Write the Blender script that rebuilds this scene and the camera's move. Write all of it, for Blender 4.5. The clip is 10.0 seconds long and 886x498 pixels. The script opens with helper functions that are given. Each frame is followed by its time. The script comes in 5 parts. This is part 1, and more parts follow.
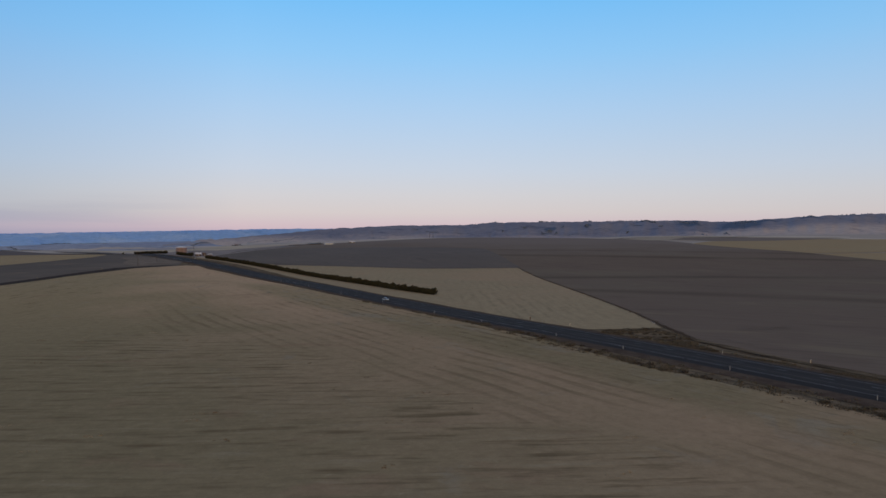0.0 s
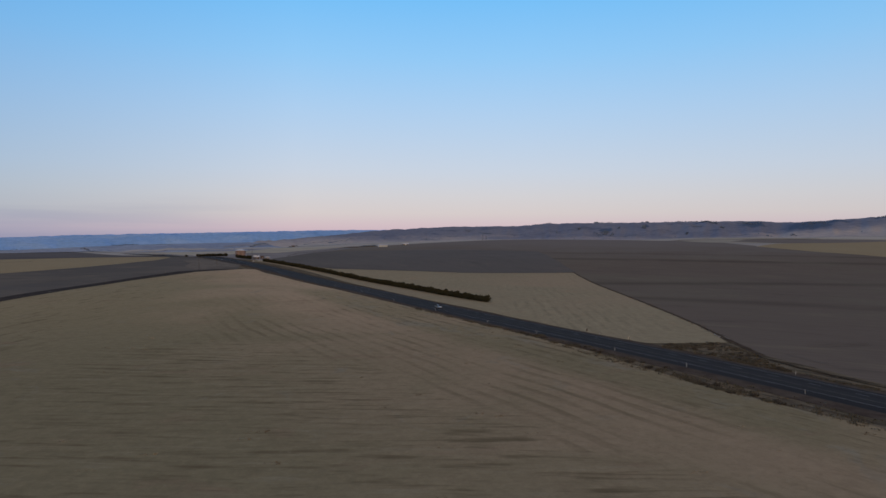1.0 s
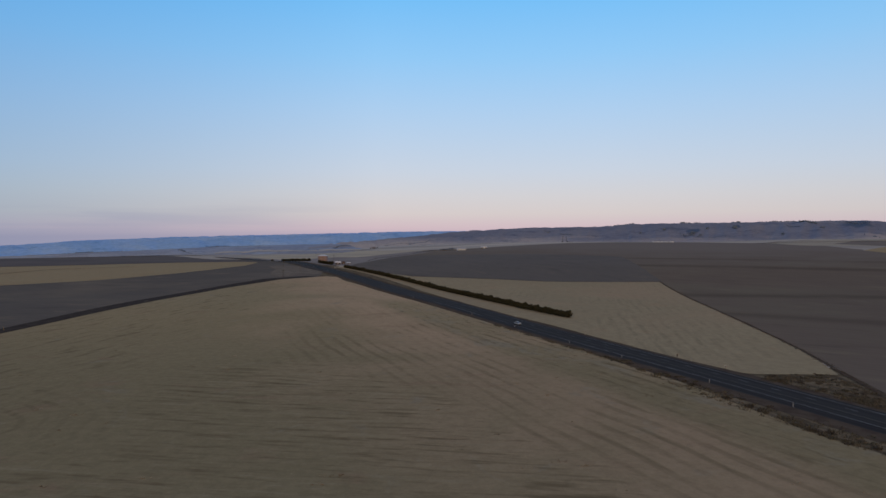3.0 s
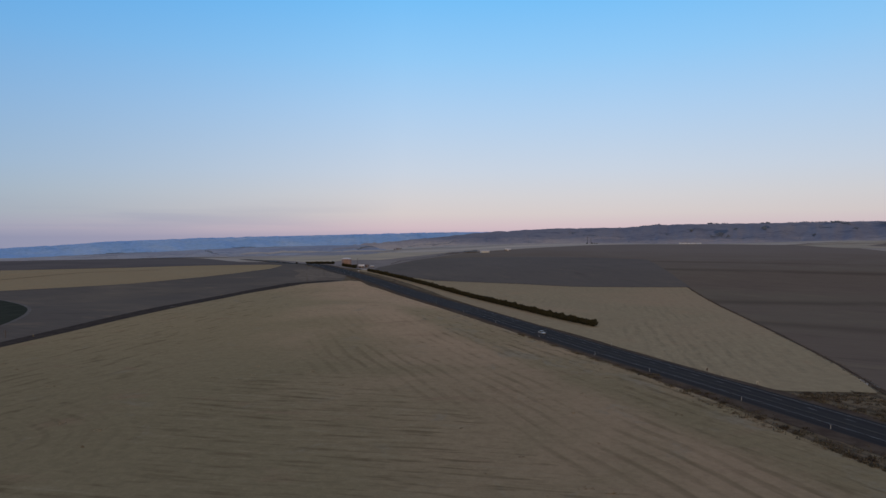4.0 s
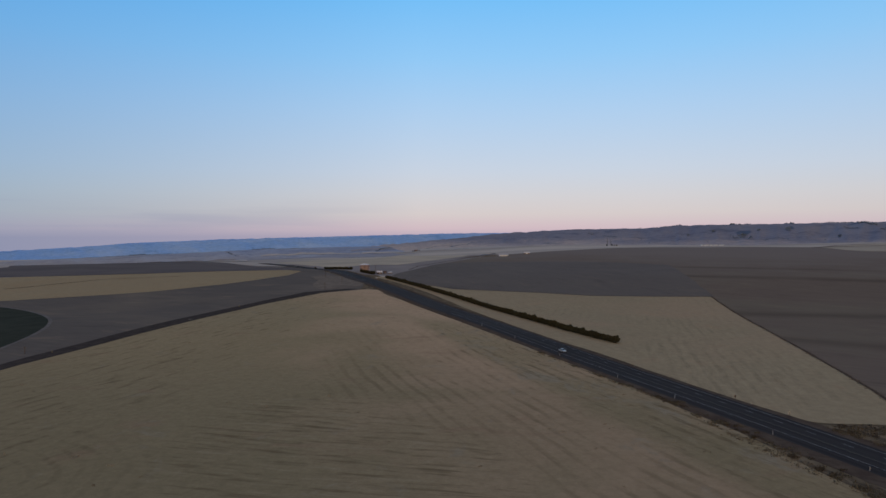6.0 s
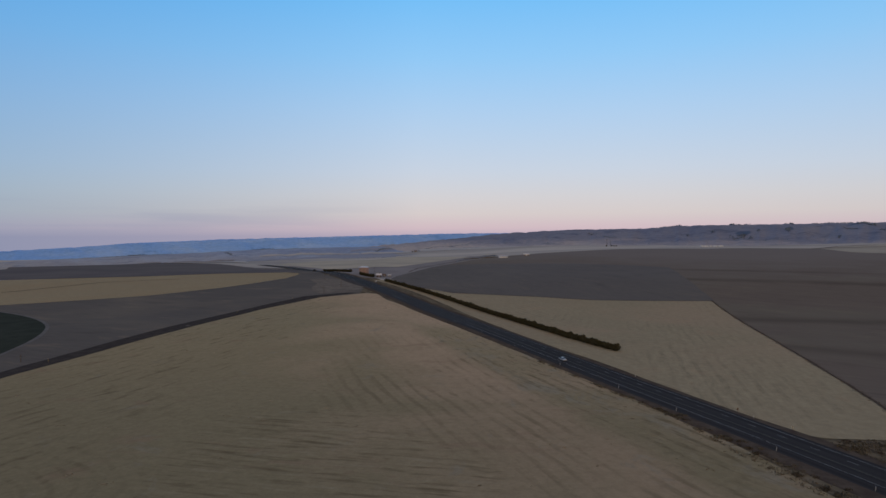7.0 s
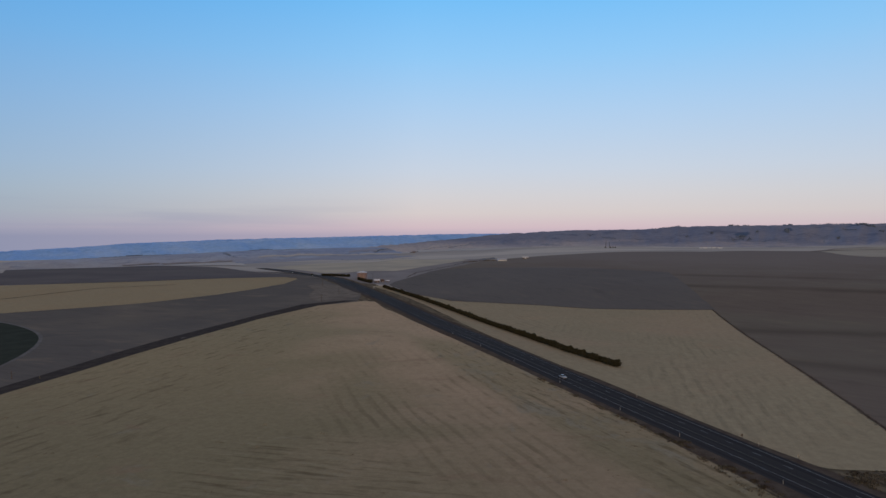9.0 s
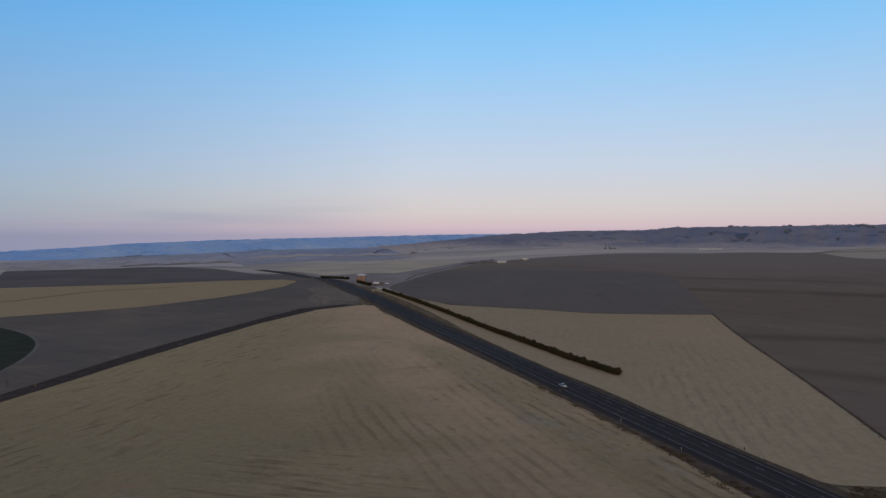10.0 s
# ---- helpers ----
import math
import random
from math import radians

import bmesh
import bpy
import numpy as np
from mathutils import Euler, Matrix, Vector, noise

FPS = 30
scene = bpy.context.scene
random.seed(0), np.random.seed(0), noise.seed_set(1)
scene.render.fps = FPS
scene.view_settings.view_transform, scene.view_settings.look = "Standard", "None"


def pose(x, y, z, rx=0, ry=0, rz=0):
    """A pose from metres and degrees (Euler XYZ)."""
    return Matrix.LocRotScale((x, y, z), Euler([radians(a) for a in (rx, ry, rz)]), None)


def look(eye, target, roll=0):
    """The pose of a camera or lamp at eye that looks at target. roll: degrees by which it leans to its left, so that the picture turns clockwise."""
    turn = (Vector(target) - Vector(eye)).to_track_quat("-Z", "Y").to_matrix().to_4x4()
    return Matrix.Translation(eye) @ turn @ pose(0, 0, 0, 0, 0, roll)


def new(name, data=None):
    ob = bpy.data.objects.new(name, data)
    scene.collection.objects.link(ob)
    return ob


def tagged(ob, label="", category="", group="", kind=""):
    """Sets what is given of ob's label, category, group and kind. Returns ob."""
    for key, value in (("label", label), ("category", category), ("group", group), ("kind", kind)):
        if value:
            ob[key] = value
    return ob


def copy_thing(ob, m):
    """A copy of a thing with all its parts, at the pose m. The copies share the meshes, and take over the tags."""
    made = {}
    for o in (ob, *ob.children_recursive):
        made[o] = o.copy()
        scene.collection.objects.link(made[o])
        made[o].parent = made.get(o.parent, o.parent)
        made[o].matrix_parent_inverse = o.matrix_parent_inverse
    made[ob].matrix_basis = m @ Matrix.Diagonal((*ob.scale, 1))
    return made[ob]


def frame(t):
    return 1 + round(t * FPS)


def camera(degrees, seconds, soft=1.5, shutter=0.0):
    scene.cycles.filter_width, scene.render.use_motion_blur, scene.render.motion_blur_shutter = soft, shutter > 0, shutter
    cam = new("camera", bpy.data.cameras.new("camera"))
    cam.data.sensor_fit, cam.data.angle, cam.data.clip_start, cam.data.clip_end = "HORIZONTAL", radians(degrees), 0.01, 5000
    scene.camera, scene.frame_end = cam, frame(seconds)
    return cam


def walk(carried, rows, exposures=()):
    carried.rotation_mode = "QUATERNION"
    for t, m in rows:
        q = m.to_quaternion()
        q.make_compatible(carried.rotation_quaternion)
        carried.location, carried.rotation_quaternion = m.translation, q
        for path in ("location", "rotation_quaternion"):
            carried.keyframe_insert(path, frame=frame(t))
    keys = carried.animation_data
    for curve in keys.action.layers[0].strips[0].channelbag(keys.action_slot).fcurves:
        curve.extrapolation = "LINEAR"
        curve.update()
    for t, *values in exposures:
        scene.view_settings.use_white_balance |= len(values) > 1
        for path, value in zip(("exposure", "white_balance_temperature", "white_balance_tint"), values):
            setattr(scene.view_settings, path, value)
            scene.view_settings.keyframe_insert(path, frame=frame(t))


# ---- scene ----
cam = camera(70.13, 10.0)
# seconds, place, pitch, roll, yaw
FLIGHT = [
    (0.0, -2.85, -28.93, 34.73, -1.26, -0.10, -15.56),
    (0.5, -2.40, -26.94, 36.32, -1.22, -0.09, -13.05),
    (1.0, -2.02, -25.04, 37.98, -1.20, -0.09, -10.75),
    (1.5, -1.69, -23.23, 39.69, -1.20, -0.07, -8.58),
    (2.0, -1.41, -21.51, 41.45, -1.18, -0.02, -6.60),
    (2.5, -1.18, -19.87, 43.25, -1.20, 0.02, -4.96),
    (4.0, -0.71, -15.34, 48.86, -1.15, 0.06, -1.49),
    (4.5, -0.61, -13.94, 50.77, -1.15, 0.07, -0.50),
    (5.0, -0.54, -12.58, 52.70, -1.14, 0.12, 0.19),
    (5.5, -0.49, -11.27, 54.64, -1.14, 0.14, 0.19),
    (7.0, -0.38, -7.48, 60.46, -1.18, 0.12, 0.14),
    (7.5, -0.35, -6.24, 62.37, -1.19, 0.11, 0.09),
    (8.0, -0.31, -5.01, 64.27, -1.22, 0.08, 0.06),
    (8.5, -0.26, -3.78, 66.14, -1.22, 0.06, 0.05),
    (9.0, -0.20, -2.54, 67.98, -1.23, 0.05, 0.03),
    (9.5, -0.11, -1.28, 69.77, -1.22, 0.03, 0.02),
    (10.0, 0.00, 0.00, 71.53, -1.23, -0.00, 0.00),
]
walk(cam, [(t, pose(x, y, z, 90 + pitch, roll, yaw)) for t, x, y, z, pitch, roll, yaw in FLIGHT])

# ---------------------------------------------------------------- sky and light
world = bpy.data.worlds.new("dusk_sky")
scene.world = world
world.use_nodes = True
wt = world.node_tree
wt.nodes.clear()
w_out = wt.nodes.new("ShaderNodeOutputWorld")
w_bg = wt.nodes.new("ShaderNodeBackground")
w_sky = wt.nodes.new("ShaderNodeTexSky")
w_sky.sky_type = "NISHITA"
w_sky.sun_disc = False
w_sky.sun_elevation = radians(2.0)
w_sky.sun_rotation = radians(200)
w_sky.air_density, w_sky.dust_density, w_sky.ozone_density = 1.0, 1.0, 2.0
w_pos = wt.nodes.new("ShaderNodeTexCoord")
w_sep = wt.nodes.new("ShaderNodeSeparateXYZ")
w_ramp = wt.nodes.new("ShaderNodeValToRGB")
wt.links.new(w_pos.outputs["Generated"], w_sep.inputs[0])
wt.links.new(w_sep.outputs["Z"], w_ramp.inputs[0])


def srgb(r, g, b):
    def lin(v):
        v /= 255
        return v / 12.92 if v <= 0.04045 else ((v + 0.055) / 1.055) ** 2.4
    return (lin(r), lin(g), lin(b), 1.0)


SKY = [(0.0, (190, 176, 194)), (0.012, (214, 193, 203)), (0.035, (216, 208, 211)), (0.062, (212, 211, 219)), (0.10, (202, 212, 230)),
       (0.19, (176, 208, 242)), (0.27, (146, 203, 250)), (0.36, (112, 192, 252)), (0.5, (120, 160, 205)), (1.0, (104, 118, 146))]
ramp = w_ramp.color_ramp
while len(ramp.elements) < len(SKY):
    ramp.elements.new(0.5)
for el, (at, col) in zip(ramp.elements, SKY):
    el.position, el.color = at, srgb(*col)
# the dusk gradient over a share of scattered low sunlight
w_mix = wt.nodes.new("ShaderNodeMix")
w_mix.data_type = "RGBA"
w_mix.inputs[0].default_value = 0.04
wt.links.new(w_ramp.outputs[0], w_mix.inputs[6])
wt.links.new(w_sky.outputs[0], w_mix.inputs[7])
# the afterglow in the west, behind the flight
w_west = wt.nodes.new("ShaderNodeMapRange")
w_west.interpolation_type = "SMOOTHSTEP"
for s, v in zip(w_west.inputs[1:5], (0.25, -0.85, 0.0, 0.9)):
    s.default_value = v
wt.links.new(w_sep.outputs["Y"], w_west.inputs[0])
w_glow = wt.nodes.new("ShaderNodeMix")
w_glow.data_type = "RGBA"
wt.links.new(w_west.outputs[0], w_glow.inputs[0])
wt.links.new(w_mix.outputs[2], w_glow.inputs[6])
w_glow.inputs[7].default_value = (0.62, 0.38, 0.19, 1)
# a little dimmer and greyer towards the north
w_side = wt.nodes.new("ShaderNodeMapRange")
for s, v in zip(w_side.inputs[1:5], (-0.04, -0.62, 0.0, 1.0)):
    s.default_value = v
wt.links.new(w_sep.outputs["X"], w_side.inputs[0])
w_dim = wt.nodes.new("ShaderNodeMix")
w_dim.data_type, w_dim.blend_type = "RGBA", "MULTIPLY"
wt.links.new(w_side.outputs[0], w_dim.inputs[0])
wt.links.new(w_glow.outputs[2], w_dim.inputs[6])
w_dim.inputs[7].default_value = (0.555, 0.715, 0.835, 1)
w_south = wt.nodes.new("ShaderNodeMapRange")
for s, v in zip(w_south.inputs[1:5], (0.30, 0.80, 0.0, 1.0)):
    s.default_value = v
wt.links.new(w_sep.outputs["X"], w_south.inputs[0])
w_dim_south = wt.nodes.new("ShaderNodeMix")
w_dim_south.data_type, w_dim_south.blend_type = "RGBA", "MULTIPLY"
wt.links.new(w_south.outputs[0], w_dim_south.inputs[0])
wt.links.new(w_dim.outputs[2], w_dim_south.inputs[6])
w_dim_south.inputs[7].default_value = (0.92, 0.94, 0.95, 1)
w_map = wt.nodes.new("ShaderNodeMapping")
w_map.inputs["Scale"].default_value = (1.6, 1.6, 26.0)
w_map.inputs["Rotation"].default_value = (0.0, radians(2.2), 0.0)
w_cloud = wt.nodes.new("ShaderNodeTexNoise")
w_cloud.inputs["Scale"].default_value, w_cloud.inputs["Detail"].default_value = 1.3, 4.0
wt.links.new(w_pos.outputs["Generated"], w_map.inputs[0])
wt.links.new(w_map.outputs[0], w_cloud.inputs["Vector"])
w_low = wt.nodes.new("ShaderNodeMapRange")
w_low.interpolation_type = "SMOOTHSTEP"
for s, v in zip(w_low.inputs[1:5], (0.075, 0.035, 0.0, 1.0)):
    s.default_value = v
wt.links.new(w_sep.outputs["Z"], w_low.inputs[0])
w_band = wt.nodes.new("ShaderNodeMath")
w_band.operation = "MULTIPLY"
wt.links.new(w_low.outputs[0], w_band.inputs[0])
wt.links.new(w_side.outputs[0], w_band.inputs[1])
w_streak = wt.nodes.new("ShaderNodeMath")
w_streak.operation = "MULTIPLY"
wt.links.new(w_band.outputs[0], w_streak.inputs[0])
w_veil = wt.nodes.new("ShaderNodeMapRange")
w_veil.interpolation_type = "SMOOTHSTEP"
for s, v in zip(w_veil.inputs[1:5], (0.44, 0.66, 0.12, 0.68)):
    s.default_value = v
wt.links.new(w_cloud.outputs["Fac"], w_veil.inputs[0])
wt.links.new(w_veil.outputs[0], w_streak.inputs[1])
w_haze = wt.nodes.new("ShaderNodeMix")
w_haze.data_type = "RGBA"
wt.links.new(w_streak.outputs[0], w_haze.inputs[0])
wt.links.new(w_dim_south.outputs[2], w_haze.inputs[6])
w_haze.inputs[7].default_value = (0.30, 0.33, 0.47, 1)
wt.links.new(w_haze.outputs[2], w_bg.inputs[0])
w_bg.inputs[1].default_value = 0.94
wt.links.new(w_bg.outputs[0], w_out.inputs[0])

sun = new("sun", bpy.data.lights.new("sun", "SUN"))
sun.data.energy, sun.data.angle, sun.data.color = 0.5, radians(60), (1.0, 0.74, 0.48)
sun.matrix_world = look((0, 0, 300), (180, 420, 180))


# ---------------------------------------------------------------- materials
class Nodes:
    """A short way to write node trees."""

    def __init__(self, name, rough_land=False):
        self.mat = bpy.data.materials.new(name)
        self.mat.use_nodes = True
        self.t = self.mat.node_tree
        self.bsdf = self.t.nodes["Principled BSDF"]
        self.bsdf.inputs["Specular IOR Level"].default_value = 0.0 if rough_land else 0.3
        geo = self.t.nodes.new("ShaderNodeNewGeometry")
        self.pos = geo.outputs["Position"]
        self.island = geo.outputs["Random Per Island"]

    def put(self, sock, v):
        if isinstance(v, bpy.types.NodeSocket):
            self.t.links.new(v, sock)
        else:
            sock.default_value = v

    def m(self, op, a, b=0.0, c=0.0):
        n = self.t.nodes.new("ShaderNodeMath")
        n.operation = op
        for s, v in zip(n.inputs, (a, b, c)):
            self.put(s, v)
        return n.outputs[0]

    def xyz(self, v):
        n = self.t.nodes.new("ShaderNodeSeparateXYZ")
        self.put(n.inputs[0], v)
        return n.outputs

    def vec(self, x, y, z=0.0):
        n = self.t.nodes.new("ShaderNodeCombineXYZ")
        for s, v in zip(n.inputs, (x, y, z)):
            self.put(s, v)
        return n.outputs[0]

    def noise(self, v, scale=1.0, detail=3.0, rough=0.55, warp=0.0):
        n = self.t.nodes.new("ShaderNodeTexNoise")
        self.put(n.inputs["Vector"], v)
        n.inputs["Scale"].default_value, n.inputs["Detail"].default_value = scale, detail
        n.inputs["Roughness"].default_value, n.inputs["Distortion"].default_value = rough, warp
        return n.outputs["Fac"]

    def voronoi(self, v, scale=1.0, feature="F1"):
        n = self.t.nodes.new("ShaderNodeTexVoronoi")
        n.feature = feature
        self.put(n.inputs["Vector"], v)
        n.inputs["Scale"].default_value = scale
        return n.outputs

    def fit(self, v, a, b, lo=0.0, hi=1.0):
        n = self.t.nodes.new("ShaderNodeMapRange")
        n.interpolation_type = "SMOOTHSTEP"
        for s, q in zip(n.inputs, (v, a, b, lo, hi)):
            self.put(s, q)
        return n.outputs[0]

    def mix(self, f, a, b, kind="MIX"):
        n = self.t.nodes.new("ShaderNodeMix")
        n.data_type, n.blend_type = "RGBA", kind
        for s, v in zip((n.inputs[0], n.inputs[6], n.inputs[7]), (f, a, b)):
            self.put(s, v)
        return n.outputs[2]

    def random(self):
        return self.t.nodes.new("ShaderNodeObjectInfo").outputs["Random"]

    def bump(self, h, strength=0.5, distance=0.1):
        n = self.t.nodes.new("ShaderNodeBump")
        n.inputs["Strength"].default_value, n.inputs["Distance"].default_value = strength, distance
        self.put(n.inputs["Height"], h)
        self.t.links.new(n.outputs[0], self.bsdf.inputs["Normal"])

    def done(self, colour, rough=0.9, metal=0.0):
        self.put(self.bsdf.inputs["Base Color"], colour)
        self.put(self.bsdf.inputs["Roughness"], rough)
        self.put(self.bsdf.inputs["Metallic"], metal)
        return self.mat


def c3(r, g, b):
    return (r, g, b, 1.0)


def line_distance(n, px, py, a, b):
    """Distance of the ground place to the line through a and b, to the left of a -> b."""
    dx, dy = b[0] - a[0], b[1] - a[1]
    size = math.hypot(dx, dy)
    return n.m("ADD", n.m("MULTIPLY", px, -dy / size), n.m("ADD", n.m("MULTIPLY", py, dx / size), (dy * a[0] - dx * a[1]) / size))


def row_streaks(n, px, py, across, turn, pass_width=6.4):
    """Uneven harvest streaks that run along a line at the angle turn, spaced across it: combine passes and broken finer rows."""
    along = n.m("ADD", n.m("MULTIPLY", px, math.cos(turn)), n.m("MULTIPLY", py, math.sin(turn)))
    fine = n.noise(n.vec(n.m("MULTIPLY", along, 0.060), n.m("MULTIPLY", across, 0.42)), 1.0, 4.0, 0.65)
    shift = n.m("MULTIPLY", n.noise(n.vec(n.m("MULTIPLY", along, 0.010), n.m("MULTIPLY", across, 0.02), 4.0), 1.0, 3.0), 6.0)
    wave = n.m("SINE", n.m("ADD", n.m("MULTIPLY", across, math.tau / pass_width), shift))
    power = n.fit(n.noise(n.vec(px, py, 9.0), 0.013, 4.0, 0.62), 0.40, 0.62, 0.0, 1.0)
    worn = n.fit(n.noise(n.vec(n.m("MULTIPLY", along, 0.035), n.m("MULTIPLY", across, 0.10), 17.0), 1.0, 3.0, 0.6), 0.36, 0.62, 0.15, 1.0)
    furrow = n.m("MULTIPLY", n.m("MULTIPLY", n.fit(wave, 0.1, 1.0), n.m("MULTIPLY", power, worn)), -0.17)
    grain = n.m("MULTIPLY", n.m("SUBTRACT", fine, 0.5), n.m("ADD", 0.40, n.m("MULTIPLY", power, 0.28)))
    return n.m("ADD", n.m("ADD", grain, 0.54), furrow)


def stubble(name, light, dark, warm, borders, strength=1.0):
    """Cut grain: pale straw in harvest rows that follow the field's borders. borders: pairs of points, and metres taken off."""
    n = Nodes(name, True)
    x, y, _ = n.xyz(n.pos)
    wob = n.m("MULTIPLY", n.m("SUBTRACT", n.noise(n.pos, 0.012, 2.0), 0.5), 7.0)
    best, rows = None, None
    for a, b, less in borders:
        d = n.m("ADD", n.m("SUBTRACT", line_distance(n, x, y, a, b), less), wob)
        r = row_streaks(n, x, y, d, math.atan2(b[1] - a[1], b[0] - a[0]))
        if best is None:
            best, rows = d, r
        else:
            f = n.fit(n.m("ADD", n.m("SUBTRACT", best, d), n.m("MULTIPLY", n.m("SUBTRACT", n.noise(n.pos, 0.02, 3.0), 0.5), 90.0)), -16.0, 16.0)
            nr = n.t.nodes.new("ShaderNodeMix")
            n.put(nr.inputs[0], f), n.put(nr.inputs[2], rows), n.put(nr.inputs[3], r)
            rows, best = nr.outputs[0], n.m("MINIMUM", best, d)
    grain = n.noise(n.pos, 2.2, 5.0, 0.7)
    patch = n.noise(n.pos, 0.007, 4.0, 0.62, 0.6)
    blot = n.noise(n.pos, 0.09, 4.0, 0.65)
    crisp = n.m("MULTIPLY_ADD", n.fit(n.noise(n.vec(x, y, 47.0), 0.011, 3.0, 0.6), 0.40, 0.60), 0.75, 0.25)
    band = n.m("MULTIPLY_ADD", n.m("SUBTRACT", n.fit(rows, 0.30, 0.66), 0.55), crisp, 0.55)
    col = n.mix(band, dark, light)
    col = n.mix(n.m("MULTIPLY", n.fit(patch, 0.42, 0.66), 0.75), col, warm)
    col = n.mix(n.m("MULTIPLY", n.fit(blot, 0.56, 0.72), 0.45), col, dark)
    mott = n.noise(n.vec(x, y, 66.0), 0.30, 6.0, 0.80, 0.3)
    col = n.mix(n.fit(mott, 0.36, 0.64), n.mix(1.0, col, c3(0.93, 0.92, 0.92), "MULTIPLY"), n.mix(1.0, col, c3(1.09, 1.09, 1.09), "MULTIPLY"))
    tint = n.noise(n.vec(x, y, 31.0), 0.035, 4.0, 0.65, 0.5)
    col = n.mix(n.m("MULTIPLY", n.fit(tint, 0.56, 0.74), 0.35), col, n.mix(1.0, warm, c3(1.12, 0.95, 0.92), "MULTIPLY"))
    col = n.mix(n.m("MULTIPLY", n.fit(grain, 0.35, 0.7), 0.30), col, n.mix(1.0, col, c3(1.25, 1.2, 1.1), "MULTIPLY"))
    n.bump(n.m("ADD", n.m("MULTIPLY", n.m("MULTIPLY", rows, crisp), 1.6), grain), 0.35 * strength, 0.25)
    return n.done(col, 0.95)


def side_of(n, px, py, a, b, soft):
    """1 to the left of the line a -> b, 0 to its right, with a soft uneven change."""
    d = n.m("ADD", line_distance(n, px, py, a, b), n.m("MULTIPLY", n.m("SUBTRACT", n.noise(n.vec(px, py, a[0]), 0.022, 3.0, 0.6), 0.5), 55.0))
    return n.fit(d, -soft, soft)


def short_streaks(n, px, py, turn, length, gap, seed):
    """Broken streaks of straw and bare ground that lie at the angle turn."""
    c, s = math.cos(turn), math.sin(turn)
    along = n.m("ADD", n.m("MULTIPLY", px, c), n.m("MULTIPLY", py, s))
    across = n.m("ADD", n.m("MULTIPLY", px, -s), n.m("MULTIPLY", py, c))
    across = n.m("ADD", across, n.m("MULTIPLY", n.m("SUBTRACT", n.noise(n.vec(px, py, seed + 3.0), 0.02, 2.0), 0.5), 5.0))
    v = n.noise(n.vec(n.m("MULTIPLY", along, 1.0 / length), n.m("MULTIPLY", across, 1.0 / gap), seed), 1.0, 3.0, 0.6)
    return n.m("SUBTRACT", v, 0.5)


